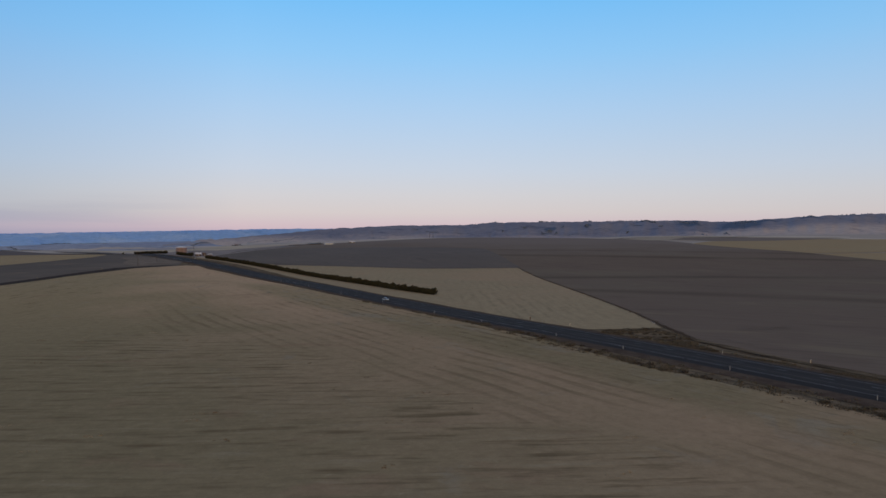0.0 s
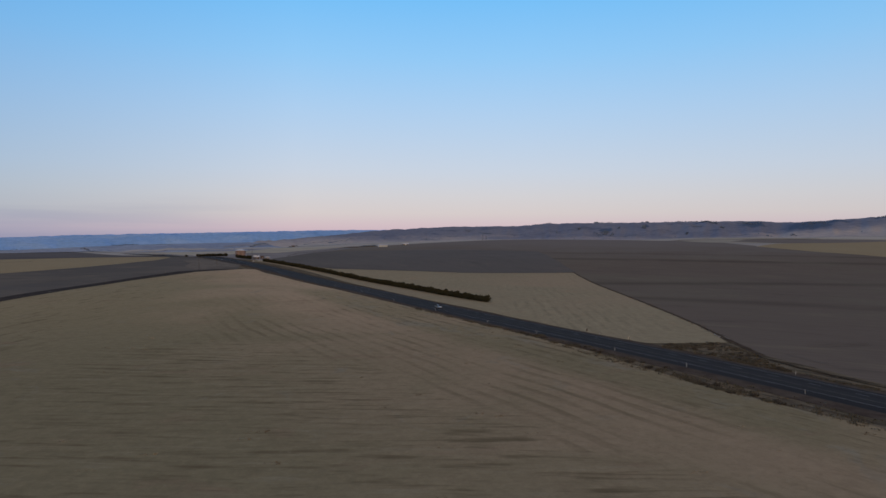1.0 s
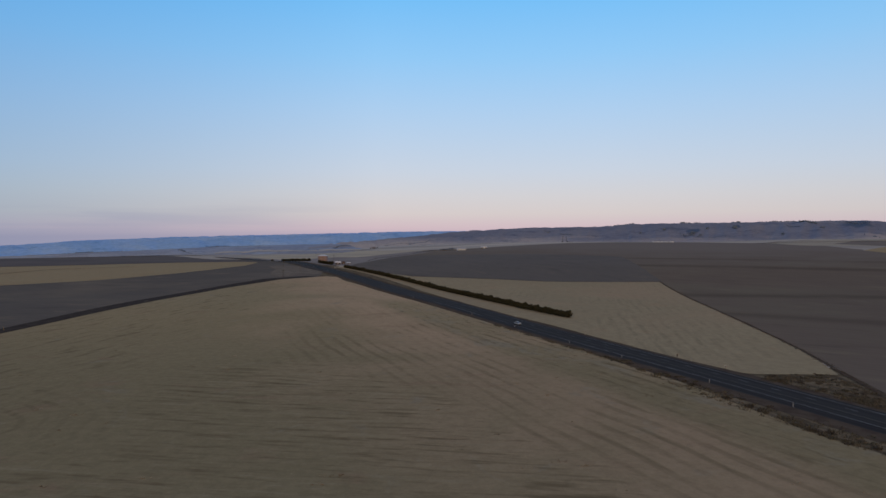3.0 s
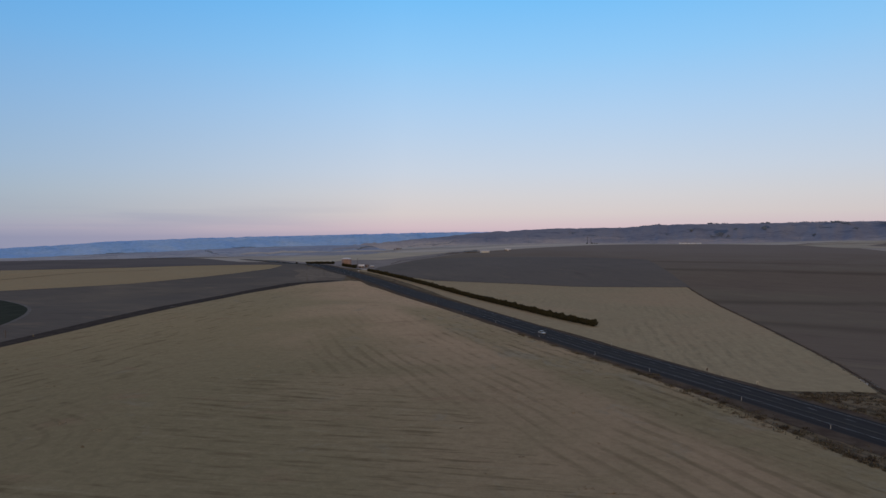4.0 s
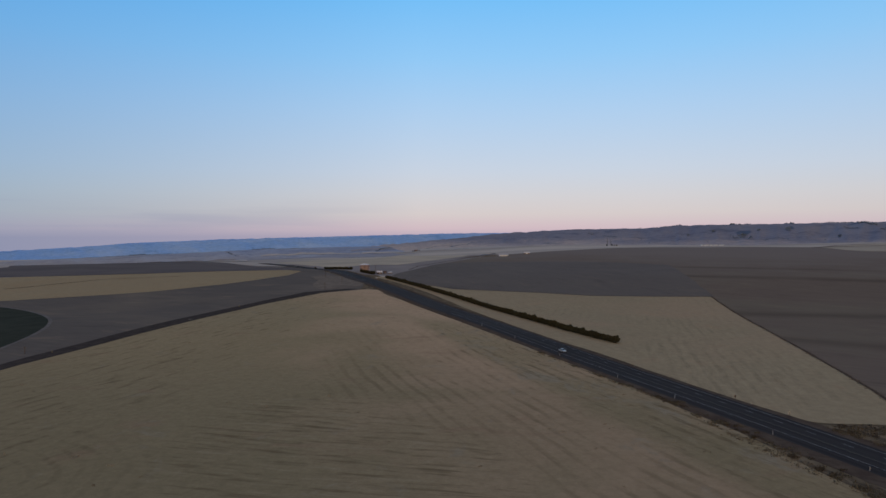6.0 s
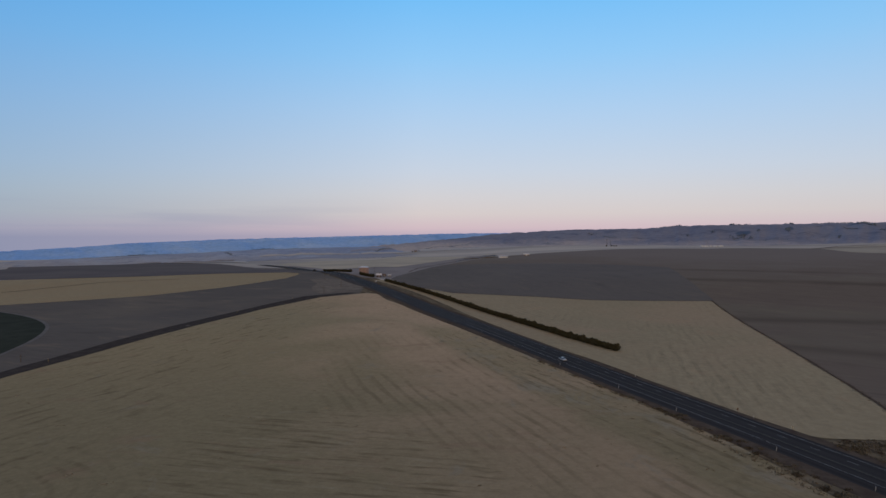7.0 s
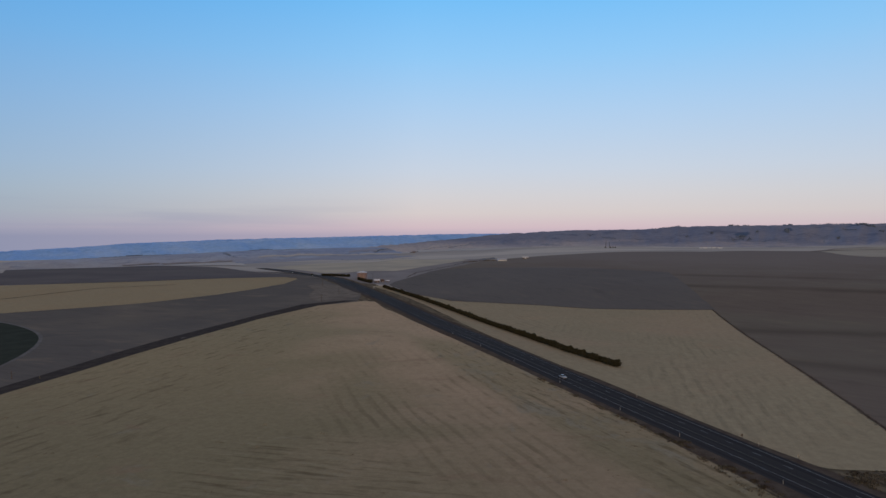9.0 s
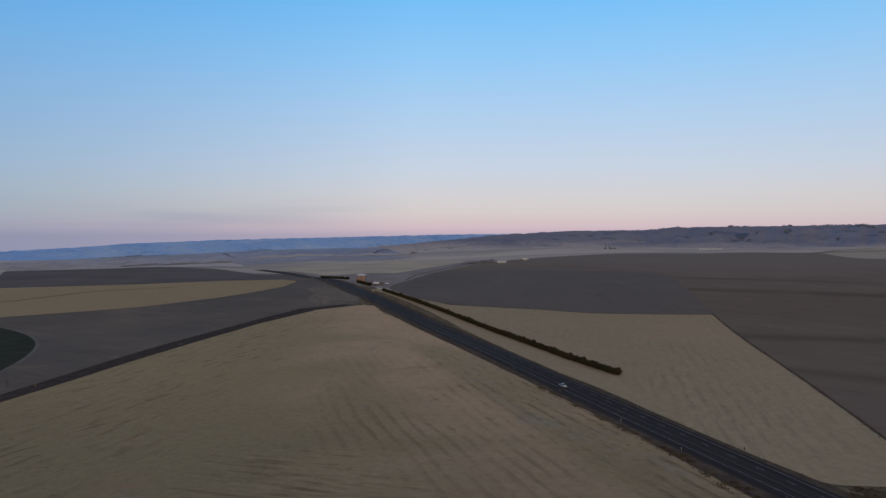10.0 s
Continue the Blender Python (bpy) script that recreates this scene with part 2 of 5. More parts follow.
def cut_field():
    """The near grain field: passes along the road, cross rows at the near end, loose streaks by the soil strip."""
    n = Nodes("pale_stubble", True)
    x, y, _ = n.xyz(n.pos)
    head = n.m("MULTIPLY", side_of(n, x, y, (200, 196), (-200, 214), 13.0), n.m("MULTIPLY", side_of(n, x, y, (70, 40), (-22, 205), 10.0), n.m("MAXIMUM", side_of(n, x, y, (-80, 215), (-62, 100), 10.0), side_of(n, x, y, (200, 108), (-200, 122), 12.0))))
    rest = n.m("SUBTRACT", 1.0, head)
    road_side = n.m("MULTIPLY", rest, side_of(n, x, y, (-75, 560), (-50, 180), 18.0))
    strip_side = n.m("MULTIPLY", rest, side_of(n, x, y, (-95, 150), (-85, 500), 26.0))
    # long swaths beside the road, fading towards the far end
    across = line_distance(n, x, y, ROAD_A, ROAD_B)
    across = n.m("ADD", across, n.m("MULTIPLY", n.m("SUBTRACT", n.noise(n.pos, 0.009, 2.0), 0.5), 12.0))
    wave = n.m("SINE", n.m("ADD", n.m("MULTIPLY", across, math.tau / 6.0), n.m("MULTIPLY", n.noise(n.pos, 0.07, 4.0), 2.0)))
    turn = math.atan2(ROAD_B[1] - ROAD_A[1], ROAD_B[0] - ROAD_A[0])
    broken = n.fit(n.noise(n.vec(x, y, 12.0), 0.028, 4.0, 0.65), 0.38, 0.62, 0.15, 1.0)
    faded = n.fit(y, 410.0, 270.0, 0.12, 1.0)
    swath = n.m("MULTIPLY", n.fit(wave, -0.4, 1.0), n.m("MULTIPLY", broken, -0.145))
    swath = n.m("MULTIPLY", n.m("ADD", swath, n.m("MULTIPLY", short_streaks(n, x, y, turn, 22.0, 2.6, 5.0), 0.26)), n.m("MULTIPLY", road_side, faded))
    cross = n.m("ADD", short_streaks(n, x, y, -0.22, 17.0, 2.3, 41.0), n.m("MULTIPLY", n.m("MINIMUM", short_streaks(n, x, y, -0.19, 22.0, 3.2, 77.0), 0.0), 1.1))
    cross = n.m("MULTIPLY", cross, n.m("MULTIPLY", head, 1.05))
    loose = n.m("MULTIPLY", n.m("MINIMUM", short_streaks(n, x, y, 1.22, 17.0, 3.6, 23.0), 0.03), n.m("MULTIPLY", strip_side, 1.15))
    # bowed rows where the harvester turned
    ex, ey = n.m("ADD", x, 126.0), n.m("ADD", y, -124.0)
    reach = n.m("ADD", n.m("SQRT", n.m("ADD", n.m("MULTIPLY", ex, ex), n.m("MULTIPLY", ey, ey))), n.m("MULTIPLY", n.noise(n.pos, 0.04, 2.0), 9.0))
    bowed = n.m("MULTIPLY", n.m("MULTIPLY", n.fit(reach, 20.0, 32.0), n.fit(reach, 68.0, 56.0)), n.fit(n.m("ADD", ex, ey), -12.0, 10.0))
    bow = n.m("MULTIPLY", n.fit(n.m("SINE", n.m("MULTIPLY", reach, math.tau / 5.4)), 0.0, 1.0), n.m("MULTIPLY", n.m("MULTIPLY", bowed, broken), -0.11))
    # ragged dark straw and bare ground beside the verge
    off = off_road(n, x, y)
    near_road = n.m("MULTIPLY", n.fit(off, -62.0, -46.0), n.fit(y, 460.0, 330.0))
    torn = n.m("MULTIPLY", n.m("MINIMUM", short_streaks(n, x, y, turn + 0.12, 9.0, 1.7, 88.0), 0.02), n.m("MULTIPLY", near_road, 0.95))
    rows = n.m("ADD", n.m("ADD", 0.54, n.m("ADD", bow, torn)), n.m("ADD", swath, n.m("ADD", cross, loose)))
    grain = n.noise(n.pos, 2.4, 5.0, 0.75)
    mott = n.noise(n.vec(x, y, 66.0), 0.30, 6.0, 0.80, 0.3)
    clump = n.noise(n.vec(x, y, 8.0), 0.55, 4.0, 0.7)
    patch = n.noise(n.pos, 0.011, 4.0, 0.62, 0.6)
    blot = n.noise(n.vec(x, y, 14.0), 0.10, 4.0, 0.7)
    light, dark, red, olive = c3(0.395, 0.322, 0.200), c3(0.222, 0.174, 0.104), c3(0.538, 0.384, 0.262), c3(0.278, 0.244, 0.145)
    col = n.mix(n.fit(n.m("ADD", n.m("ADD", n.m("MULTIPLY_ADD", patch, 0.6, 0.2), n.m("MULTIPLY", x, 0.0026)), n.m("SUBTRACT", n.m("MULTIPLY", n.m("SUBTRACT", y, 170.0), 0.0007), n.m("MULTIPLY", near_road, 0.20))), 0.36, 0.70), olive, red)
    col = n.mix(0.45, col, light)
    # brightness falloff put into the colour: darker near, paler at the far end
    far_bright = n.fit(n.m("ADD", y, n.m("MULTIPLY", n.m("SUBTRACT", patch, 0.5), 140.0)), 100.0, 430.0)
    col = n.mix(far_bright, n.mix(1.0, col, c3(0.90, 0.90, 0.89), "MULTIPLY"), n.mix(1.0, col, c3(1.20, 1.18, 1.18), "MULTIPLY"))
    rust = n.noise(n.vec(n.m("MULTIPLY", x, 0.5), y, 31.0), 0.075, 4.0, 0.68, 0.4)
    col = n.mix(n.m("MULTIPLY", n.fit(rust, 0.56, 0.72), 0.48), col, c3(0.335, 0.232, 0.155))
    ashen = n.noise(n.vec(x, n.m("MULTIPLY", y, 0.7), 47.0), 0.06, 5.0, 0.70, 0.6)
    col = n.mix(n.m("MULTIPLY", n.fit(n.m("ADD", ashen, n.m("MULTIPLY", near_road, 0.08)), 0.58, 0.74), 0.55), col, c3(0.340, 0.312, 0.236))
    col = n.mix(n.fit(mott, 0.36, 0.64), n.mix(1.0, col, c3(1.01, 1.0, 0.985), "MULTIPLY"), n.mix(1.0, col, c3(1.14, 1.13, 1.12), "MULTIPLY"))
    col = n.mix(n.fit(rows, 0.53, 0.22), col, dark)
    col = n.mix(n.m("MULTIPLY", n.fit(rows, 0.56, 0.78), 0.5), col, c3(0.420, 0.358, 0.235))
    col = n.mix(n.m("MULTIPLY", n.fit(blot, 0.60, 0.74), 0.26), col, dark)
    col = n.mix(n.m("MULTIPLY", n.fit(clump, 0.30, 0.62), 0.28), n.mix(1.0, col, c3(0.74, 0.73, 0.75), "MULTIPLY"), col)
    col = n.mix(n.m("MULTIPLY", n.fit(clump, 0.62, 0.80), 0.35), col, c3(0.440, 0.378, 0.262))
    col = n.mix(n.m("MULTIPLY", n.fit(grain, 0.35, 0.7), 0.30), col, n.mix(1.0, col, c3(1.22, 1.2, 1.14), "MULTIPLY"))
    n.bump(n.m("ADD", n.m("MULTIPLY", rows, 1.2), grain), 0.2, 0.15)
    return n.done(col, 0.95)


def tilled(name, base, shade, turn, worn, bands=(), crown=None):
    """Bare worked soil with faint tillage passes. crown: haze colour painted in up the slope."""
    n = Nodes(name, True)
    x, y, _ = n.xyz(n.pos)
    across = n.m("ADD", n.m("MULTIPLY", x, -math.sin(turn)), n.m("MULTIPLY", y, math.cos(turn)))
    across = n.m("ADD", across, n.m("MULTIPLY", n.m("SUBTRACT", n.noise(n.pos, 0.008, 2.0), 0.5), 12.0))
    rows = row_streaks(n, x, y, across, turn)
    clods = n.noise(n.pos, 1.6, 5.0, 0.7)
    patch = n.noise(n.pos, 0.0065, 4.0, 0.6, 0.8)
    col = n.mix(n.fit(rows, 0.36, 0.64), shade, base)
    col = n.mix(n.m("MULTIPLY", n.fit(patch, 0.42, 0.72), 0.6), col, worn)
    smear = n.noise(n.vec(n.m("ADD", n.m("MULTIPLY", x, math.cos(turn) * 0.3), n.m("MULTIPLY", y, math.sin(turn) * 0.3)), across, 19.0), 0.055, 4.0, 0.65, 0.5)
    col = n.mix(n.m("MULTIPLY", n.fit(smear, 0.54, 0.70), 0.36), col, n.mix(1.0, shade, c3(0.78, 0.76, 0.76), "MULTIPLY"))
    col = n.mix(n.m("MULTIPLY", n.fit(smear, 0.46, 0.30), 0.50), col, n.mix(1.0, worn, c3(1.20, 1.13, 1.08), "MULTIPLY"))
    col = n.mix(n.m("MULTIPLY", n.fit(clods, 0.4, 0.7), 0.25), col, shade)
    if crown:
        # distance haze put into the colour: paler and greyer with height
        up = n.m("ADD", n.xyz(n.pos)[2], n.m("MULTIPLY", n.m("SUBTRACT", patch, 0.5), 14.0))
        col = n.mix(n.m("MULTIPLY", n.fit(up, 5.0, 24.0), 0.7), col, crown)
    drift = n.m("MULTIPLY", n.m("SUBTRACT", n.noise(n.pos, 0.007, 3.0), 0.5), 34.0)
    for a, b, wide, power in bands:
        d = n.m("ABSOLUTE", n.m("ADD", line_distance(n, x, y, a, b), drift))
        gap = n.fit(n.noise(n.vec(x, y, 60.0 + wide), 0.011, 3.0, 0.6), 0.34, 0.58, 0.35, 1.0)
        col = n.mix(n.m("MULTIPLY", n.m("MULTIPLY", n.fit(d, wide, 0.0), gap), power), col, n.mix(1.0, shade, c3(0.62, 0.60, 0.60), "MULTIPLY"))
    n.bump(n.m("ADD", rows, clods), 0.4, 0.2)
    return n.done(col, 0.95)


def simple(name, a, b, scale=1.0, rough=0.8, metal=0.0, relief=0.0, fine=None):
    n = Nodes(name, rough > 0.92)
    v = n.noise(n.pos, scale, 4.0, 0.6)
    col = n.mix(n.fit(v, 0.35, 0.65), a, b)
    if fine:
        col = n.mix(n.m("MULTIPLY", n.noise(n.pos, fine, 3.0, 0.7), 0.5), col, b)
    if relief:
        n.bump(v, relief, 0.05)
    return n.done(col, rough, metal)


# the road's right edge: x as a curve of y, and its left normal
BEND = (156.078, -0.231566, -0.000326138, 3.0701e-07, -8.87657e-11)


def road_x(y):
    b0, b1, b2, b3, b4 = BEND
    return b0 + y * (b1 + y * (b2 + y * (b3 + y * b4))) - 4.5e-4 * max(0.0, y - 800) ** 2


def road_at(y, off):
    """The place at that offset to the right of the paved edge, square to the road."""
    _, b1, b2, b3, b4 = BEND
    s = b1 + y * (2 * b2 + y * (3 * b3 + y * 4 * b4)) - 9e-4 * max(0.0, y - 800)
    k = 1 / math.hypot(1, s)
    return road_x(y) + off * k, y - off * s * k


def off_road(n, x, y):
    """Metres to the right of the paved edge, as a node value."""
    b0, b1, b2, b3, b4 = BEND
    v = n.m("MULTIPLY_ADD", y, b4, b3)
    for b in (b2, b1):
        v = n.m("MULTIPLY_ADD", y, v, b)
    return n.m("SUBTRACT", n.m("SUBTRACT", x, b0), n.m("MULTIPLY", y, v))


TRACK = [(-262, -160), (-232, 20), (-210, 150), (-191.2, 270.4), (-178.1, 313.5), (-161.6, 371.2), (-140.5, 470.7), (-110.7, 551.7), (-75.2, 587.3)]
ROAD_A, ROAD_B = road_at(40, -25), road_at(520, -25)

M = {}
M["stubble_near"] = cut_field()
M["stubble_far"] = stubble("golden_stubble", c3(0.366, 0.302, 0.198), c3(0.276, 0.230, 0.153), c3(0.372, 0.286, 0.192),
                           [(road_at(520, 14), road_at(180, 14), 0.0), ((150, 221), (234, 545), 70.0)])
M["stubble_yellow"] = stubble("yellow_stubble", c3(0.365, 0.294, 0.186), c3(0.297, 0.242, 0.155), c3(0.339, 0.262, 0.161), [((-541, 770), (-220, 925), -200.0)])
# last colour of each tilled soil: haze tint mixed in up the slope
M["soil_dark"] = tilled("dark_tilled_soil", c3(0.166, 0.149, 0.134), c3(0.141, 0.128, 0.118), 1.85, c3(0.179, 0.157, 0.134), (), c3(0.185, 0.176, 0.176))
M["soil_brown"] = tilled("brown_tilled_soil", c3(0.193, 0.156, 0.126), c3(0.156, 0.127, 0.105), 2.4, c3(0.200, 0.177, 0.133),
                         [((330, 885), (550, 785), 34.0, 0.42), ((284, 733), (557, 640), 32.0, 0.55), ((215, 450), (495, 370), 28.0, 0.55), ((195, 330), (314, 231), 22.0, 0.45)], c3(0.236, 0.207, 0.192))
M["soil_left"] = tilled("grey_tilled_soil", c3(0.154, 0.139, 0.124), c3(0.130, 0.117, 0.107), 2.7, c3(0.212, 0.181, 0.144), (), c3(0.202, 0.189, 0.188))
M["soil_strip"] = simple("damp_soil_strip", c3(0.049, 0.043, 0.042), c3(0.075, 0.065, 0.059), 0.25, 0.95, relief=0.4, fine=1.7)
M["border"] = simple("brown_weedy_soil", c3(0.066, 0.048, 0.038), c3(0.118, 0.090, 0.070), 0.3, 0.95, relief=0.5, fine=2.2)
M["tyre_mark"] = simple("pressed_tyre_mark", c3(0.205, 0.178, 0.150), c3(0.165, 0.142, 0.120), 0.15, 0.95)
M["tan_soil"] = simple("tan_dry_soil", c3(0.262, 0.220, 0.176), c3(0.170, 0.146, 0.124), 0.11, 0.95, relief=0.4, fine=0.9)
M["pale_rim"] = simple("pale_rim_soil", c3(0.19, 0.18, 0.165), c3(0.15, 0.14, 0.135), 0.1, 0.95)
M["crop"] = simple("irrigated_green_crop", c3(0.039, 0.046, 0.038), c3(0.056, 0.063, 0.052), 0.06, 0.95, relief=0.3, fine=1.5)
M["pale_far"] = simple("pale_dry_field", c3(0.520, 0.478, 0.440), c3(0.440, 0.410, 0.390), 0.01, 0.95)
M["olive_far"] = simple("olive_dry_field", c3(0.516, 0.445, 0.340), c3(0.409, 0.365, 0.299), 0.008, 0.95)
M["brown_far"] = simple("brown_dry_slope", c3(0.315, 0.283, 0.268), c3(0.242, 0.218, 0.210), 0.012, 0.95, relief=0.3, fine=0.4)
M["tan_far"] = simple("tan_fallow", c3(0.440, 0.390, 0.315), c3(0.375, 0.330, 0.272), 0.01, 0.95)
M["dark_far"] = simple("far_dark_soil", c3(0.134, 0.121, 0.123), c3(0.164, 0.149, 0.143), 0.006, 0.95)
# bluish cast of this far field colour stands in for haze
M["blue_far"] = simple("hazed_far_field", c3(0.297, 0.306, 0.360), c3(0.349, 0.345, 0.375), 0.005, 0.95)
M["apron"] = simple("dark_oily_gravel", c3(0.060, 0.054, 0.054), c3(0.105, 0.094, 0.088), 0.12, 0.95, relief=0.4, fine=1.2)
M["gravel"] = simple("brown_gravel", c3(0.066, 0.049, 0.042), c3(0.114, 0.090, 0.071), 0.22, 0.95, relief=0.5, fine=3.0)


def verge_mat():
    n = Nodes("dry_verge_weeds", True)
    x, y, _ = n.xyz(n.pos)
    across = off_road(n, x, y)
    drift = n.noise(n.vec(n.m("MULTIPLY", across, 0.34), n.m("MULTIPLY", y, 0.075), 2.0), 1.0, 5.0, 0.68, 0.6)
    tuft = n.noise(n.pos, 0.75, 5.0, 0.72)
    green = n.noise(n.vec(n.m("MULTIPLY", across, 0.20), n.m("MULTIPLY", y, 0.04), 9.0), 1.0, 4.0, 0.6)
    col = n.mix(n.fit(drift, 0.36, 0.62), c3(0.078, 0.062, 0.047), c3(0.214, 0.172, 0.118))
    col = n.mix(n.m("MULTIPLY", n.fit(green, 0.50, 0.66), 0.4), col, c3(0.120, 0.106, 0.070))
    col = n.mix(n.m("MULTIPLY", n.fit(tuft, 0.54, 0.72), 0.50), col, c3(0.058, 0.048, 0.036))
    n.bump(n.m("ADD", drift, tuft), 0.6, 0.3)
    return n.done(col, 0.95)


M["verge"] = verge_mat()


def asphalt():
    n = Nodes("worn_asphalt", True)
    x, y, _ = n.xyz(n.pos)
    across = off_road(n, x, y)
    # wheel tracks run along the road
    tracks = n.noise(n.vec(n.m("MULTIPLY", across, 0.75), n.m("MULTIPLY", y, 0.004)), 1.0, 2.0, 0.5)
    grain = n.noise(n.pos, 6.0, 4.0, 0.7)
    patch = n.noise(n.pos, 0.035, 3.0, 0.6)
    col = n.mix(n.fit(tracks, 0.38, 0.62), c3(0.025, 0.021, 0.0205), c3(0.044, 0.038, 0.0365))
    col = n.mix(n.m("MULTIPLY", n.fit(patch, 0.45, 0.7), 0.5), col, c3(0.035, 0.029, 0.029))
    col = n.mix(n.m("MULTIPLY", grain, 0.22), col, c3(0.047, 0.045, 0.047))
    n.bump(grain, 0.3, 0.02)
    n.bsdf.inputs["Specular IOR Level"].default_value = 0.05
    return n.done(col, 0.85)


M["asphalt"] = asphalt()
M["line_white"] = simple("worn_white_road_paint", c3(0.46, 0.46, 0.48), c3(0.24, 0.24, 0.26), 0.6, 0.7)
M["line_dim"] = simple("scuffed_white_road_paint", c3(0.30, 0.30, 0.32), c3(0.14, 0.14, 0.155), 0.5, 0.7)
M["line_yellow"] = simple("faded_yellow_road_paint", c3(0.115, 0.098, 0.070), c3(0.070, 0.064, 0.056), 0.5, 0.7)


def plain_ground():
    """Dry open country: grass and fallow in a loose patchwork."""
    n = Nodes("dry_grassland", True)
    x, y, _ = n.xyz(n.pos)
    cell = n.voronoi(n.vec(n.m("MULTIPLY", x, 0.0016), n.m("MULTIPLY", y, 0.0030)), 1.0)
    tone = n.xyz(cell["Color"])[0]
    patch = n.noise(n.pos, 0.0022, 5.0, 0.6, 0.5)
    grain = n.noise(n.pos, 0.8, 4.0, 0.7)
    col = n.mix(n.fit(tone, 0.25, 0.75), c3(0.455, 0.410, 0.368), c3(0.595, 0.530, 0.460))
    col = n.mix(n.m("MULTIPLY", n.fit(patch, 0.48, 0.68), 0.6), col, c3(0.29, 0.272, 0.268))
    col = n.mix(n.m("MULTIPLY", grain, 0.3), col, c3(0.19, 0.165, 0.145))
    n.bump(grain, 0.4, 0.2)
    return n.done(col, 0.95)


M["ground"] = plain_ground()


def hill_mat(name, a, b, dark, scale, top=None, woods=(), low=(1.60, 1.44, 1.26), high=(0.82, 0.86, 0.96)):
    n = Nodes(name, True)
    x, y, z = n.xyz(n.pos)
    p = n.vec(x, y, n.m("MULTIPLY", z, 4.0))
    broad = n.noise(p, scale, 5.0, 0.6, 0.8)
    gully = n.noise(p, scale * 4.0, 4.0, 0.65, 0.4)
    col = n.mix(n.fit(broad, 0.38, 0.62), a, b)
    col = n.mix(n.m("MULTIPLY", n.fit(gully, 0.54, 0.68), 0.75), col, dark)
    for b, r, wide, deep in woods:
        c, s = math.cos(radians(b)), math.sin(radians(b))
        side = n.m("MULTIPLY", n.m("SUBTRACT", n.m("MULTIPLY", x, c), n.m("MULTIPLY", y, s)), 1.0 / wide)
        away = n.m("MULTIPLY", n.m("SUBTRACT", n.m("ADD", n.m("MULTIPLY", x, s), n.m("MULTIPLY", y, c)), r), 1.0 / deep)
        d = n.m("ADD", n.m("SQRT", n.m("ADD", n.m("MULTIPLY", side, side), n.m("MULTIPLY", away, away))), n.m("MULTIPLY", n.m("SUBTRACT", gully, 0.5), 1.4))
        col = n.mix(n.m("MULTIPLY", n.fit(d, 1.05, 0.62), 0.80), col, c3(0.100, 0.145, 0.205))
    # colour shifts with height; on the foothills this paints in the haze
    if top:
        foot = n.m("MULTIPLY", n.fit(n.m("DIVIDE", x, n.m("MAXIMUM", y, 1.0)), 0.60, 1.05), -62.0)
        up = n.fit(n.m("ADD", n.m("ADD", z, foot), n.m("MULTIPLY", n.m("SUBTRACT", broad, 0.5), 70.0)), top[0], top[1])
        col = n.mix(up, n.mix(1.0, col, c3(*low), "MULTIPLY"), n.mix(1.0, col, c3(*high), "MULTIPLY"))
    fleck = n.noise(n.vec(x, y, n.m("MULTIPLY", z, 6.0)), scale * 16.0, 4.0, 0.75, 0.3)
    col = n.mix(n.fit(fleck, 0.36, 0.64), n.mix(1.0, col, c3(0.90, 0.90, 0.91), "MULTIPLY"), n.mix(1.0, col, c3(1.09, 1.08, 1.07), "MULTIPLY"))
    n.bump(gully, 0.5, 20.0)
    return n.done(col, 0.95)


# the bluish tones of these hills stand in for distance haze
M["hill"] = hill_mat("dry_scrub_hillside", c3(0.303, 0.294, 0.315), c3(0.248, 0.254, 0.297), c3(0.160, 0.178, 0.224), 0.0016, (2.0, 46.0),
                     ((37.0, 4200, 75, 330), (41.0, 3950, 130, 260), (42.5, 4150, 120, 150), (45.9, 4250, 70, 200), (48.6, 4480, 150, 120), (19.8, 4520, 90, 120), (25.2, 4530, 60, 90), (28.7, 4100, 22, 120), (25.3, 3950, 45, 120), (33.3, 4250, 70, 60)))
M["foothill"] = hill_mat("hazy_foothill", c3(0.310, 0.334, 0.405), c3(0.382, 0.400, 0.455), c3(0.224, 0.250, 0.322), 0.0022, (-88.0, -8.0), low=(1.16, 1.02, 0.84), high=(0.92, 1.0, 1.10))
M["far_hill"] = hill_mat("hazed_blue_range", c3(0.275, 0.480, 0.835), c3(0.370, 0.550, 0.840), c3(0.196, 0.376, 0.712), 0.0019)


def leaves(name, a, b, worn=c3(0.05, 0.045, 0.03)):
    n = Nodes(name)
    col = n.mix(n.island, a, b)
    col = n.mix(n.m("MULTIPLY", n.random(), 0.35), col, worn)
    return n.done(col, 0.85)


M["shrub"] = leaves("dark_juniper_foliage", c3(0.034, 0.036, 0.020), c3(0.066, 0.061, 0.034))
M["brush"] = leaves("dry_brush", c3(0.090, 0.078, 0.062), c3(0.190, 0.163, 0.124), c3(0.08, 0.07, 0.05))
M["brush_dark"] = leaves("dark_dead_brush", c3(0.052, 0.045, 0.036), c3(0.105, 0.090, 0.070), c3(0.07, 0.06, 0.045))
# blue-grey of the far foliage is haze painted into the leaf colours
M["hill_leaf"] = leaves("hazed_hill_foliage", c3(0.185, 0.240, 0.330), c3(0.250, 0.305, 0.400), c3(0.20, 0.25, 0.33))
M["plain_leaf"] = leaves("hazed_far_brush", c3(0.195, 0.255, 0.350), c3(0.255, 0.315, 0.410), c3(0.20, 0.26, 0.35))
M["sage"] = leaves("grey_brown_brush", c3(0.088, 0.080, 0.062), c3(0.158, 0.146, 0.110), c3(0.08, 0.075, 0.055))
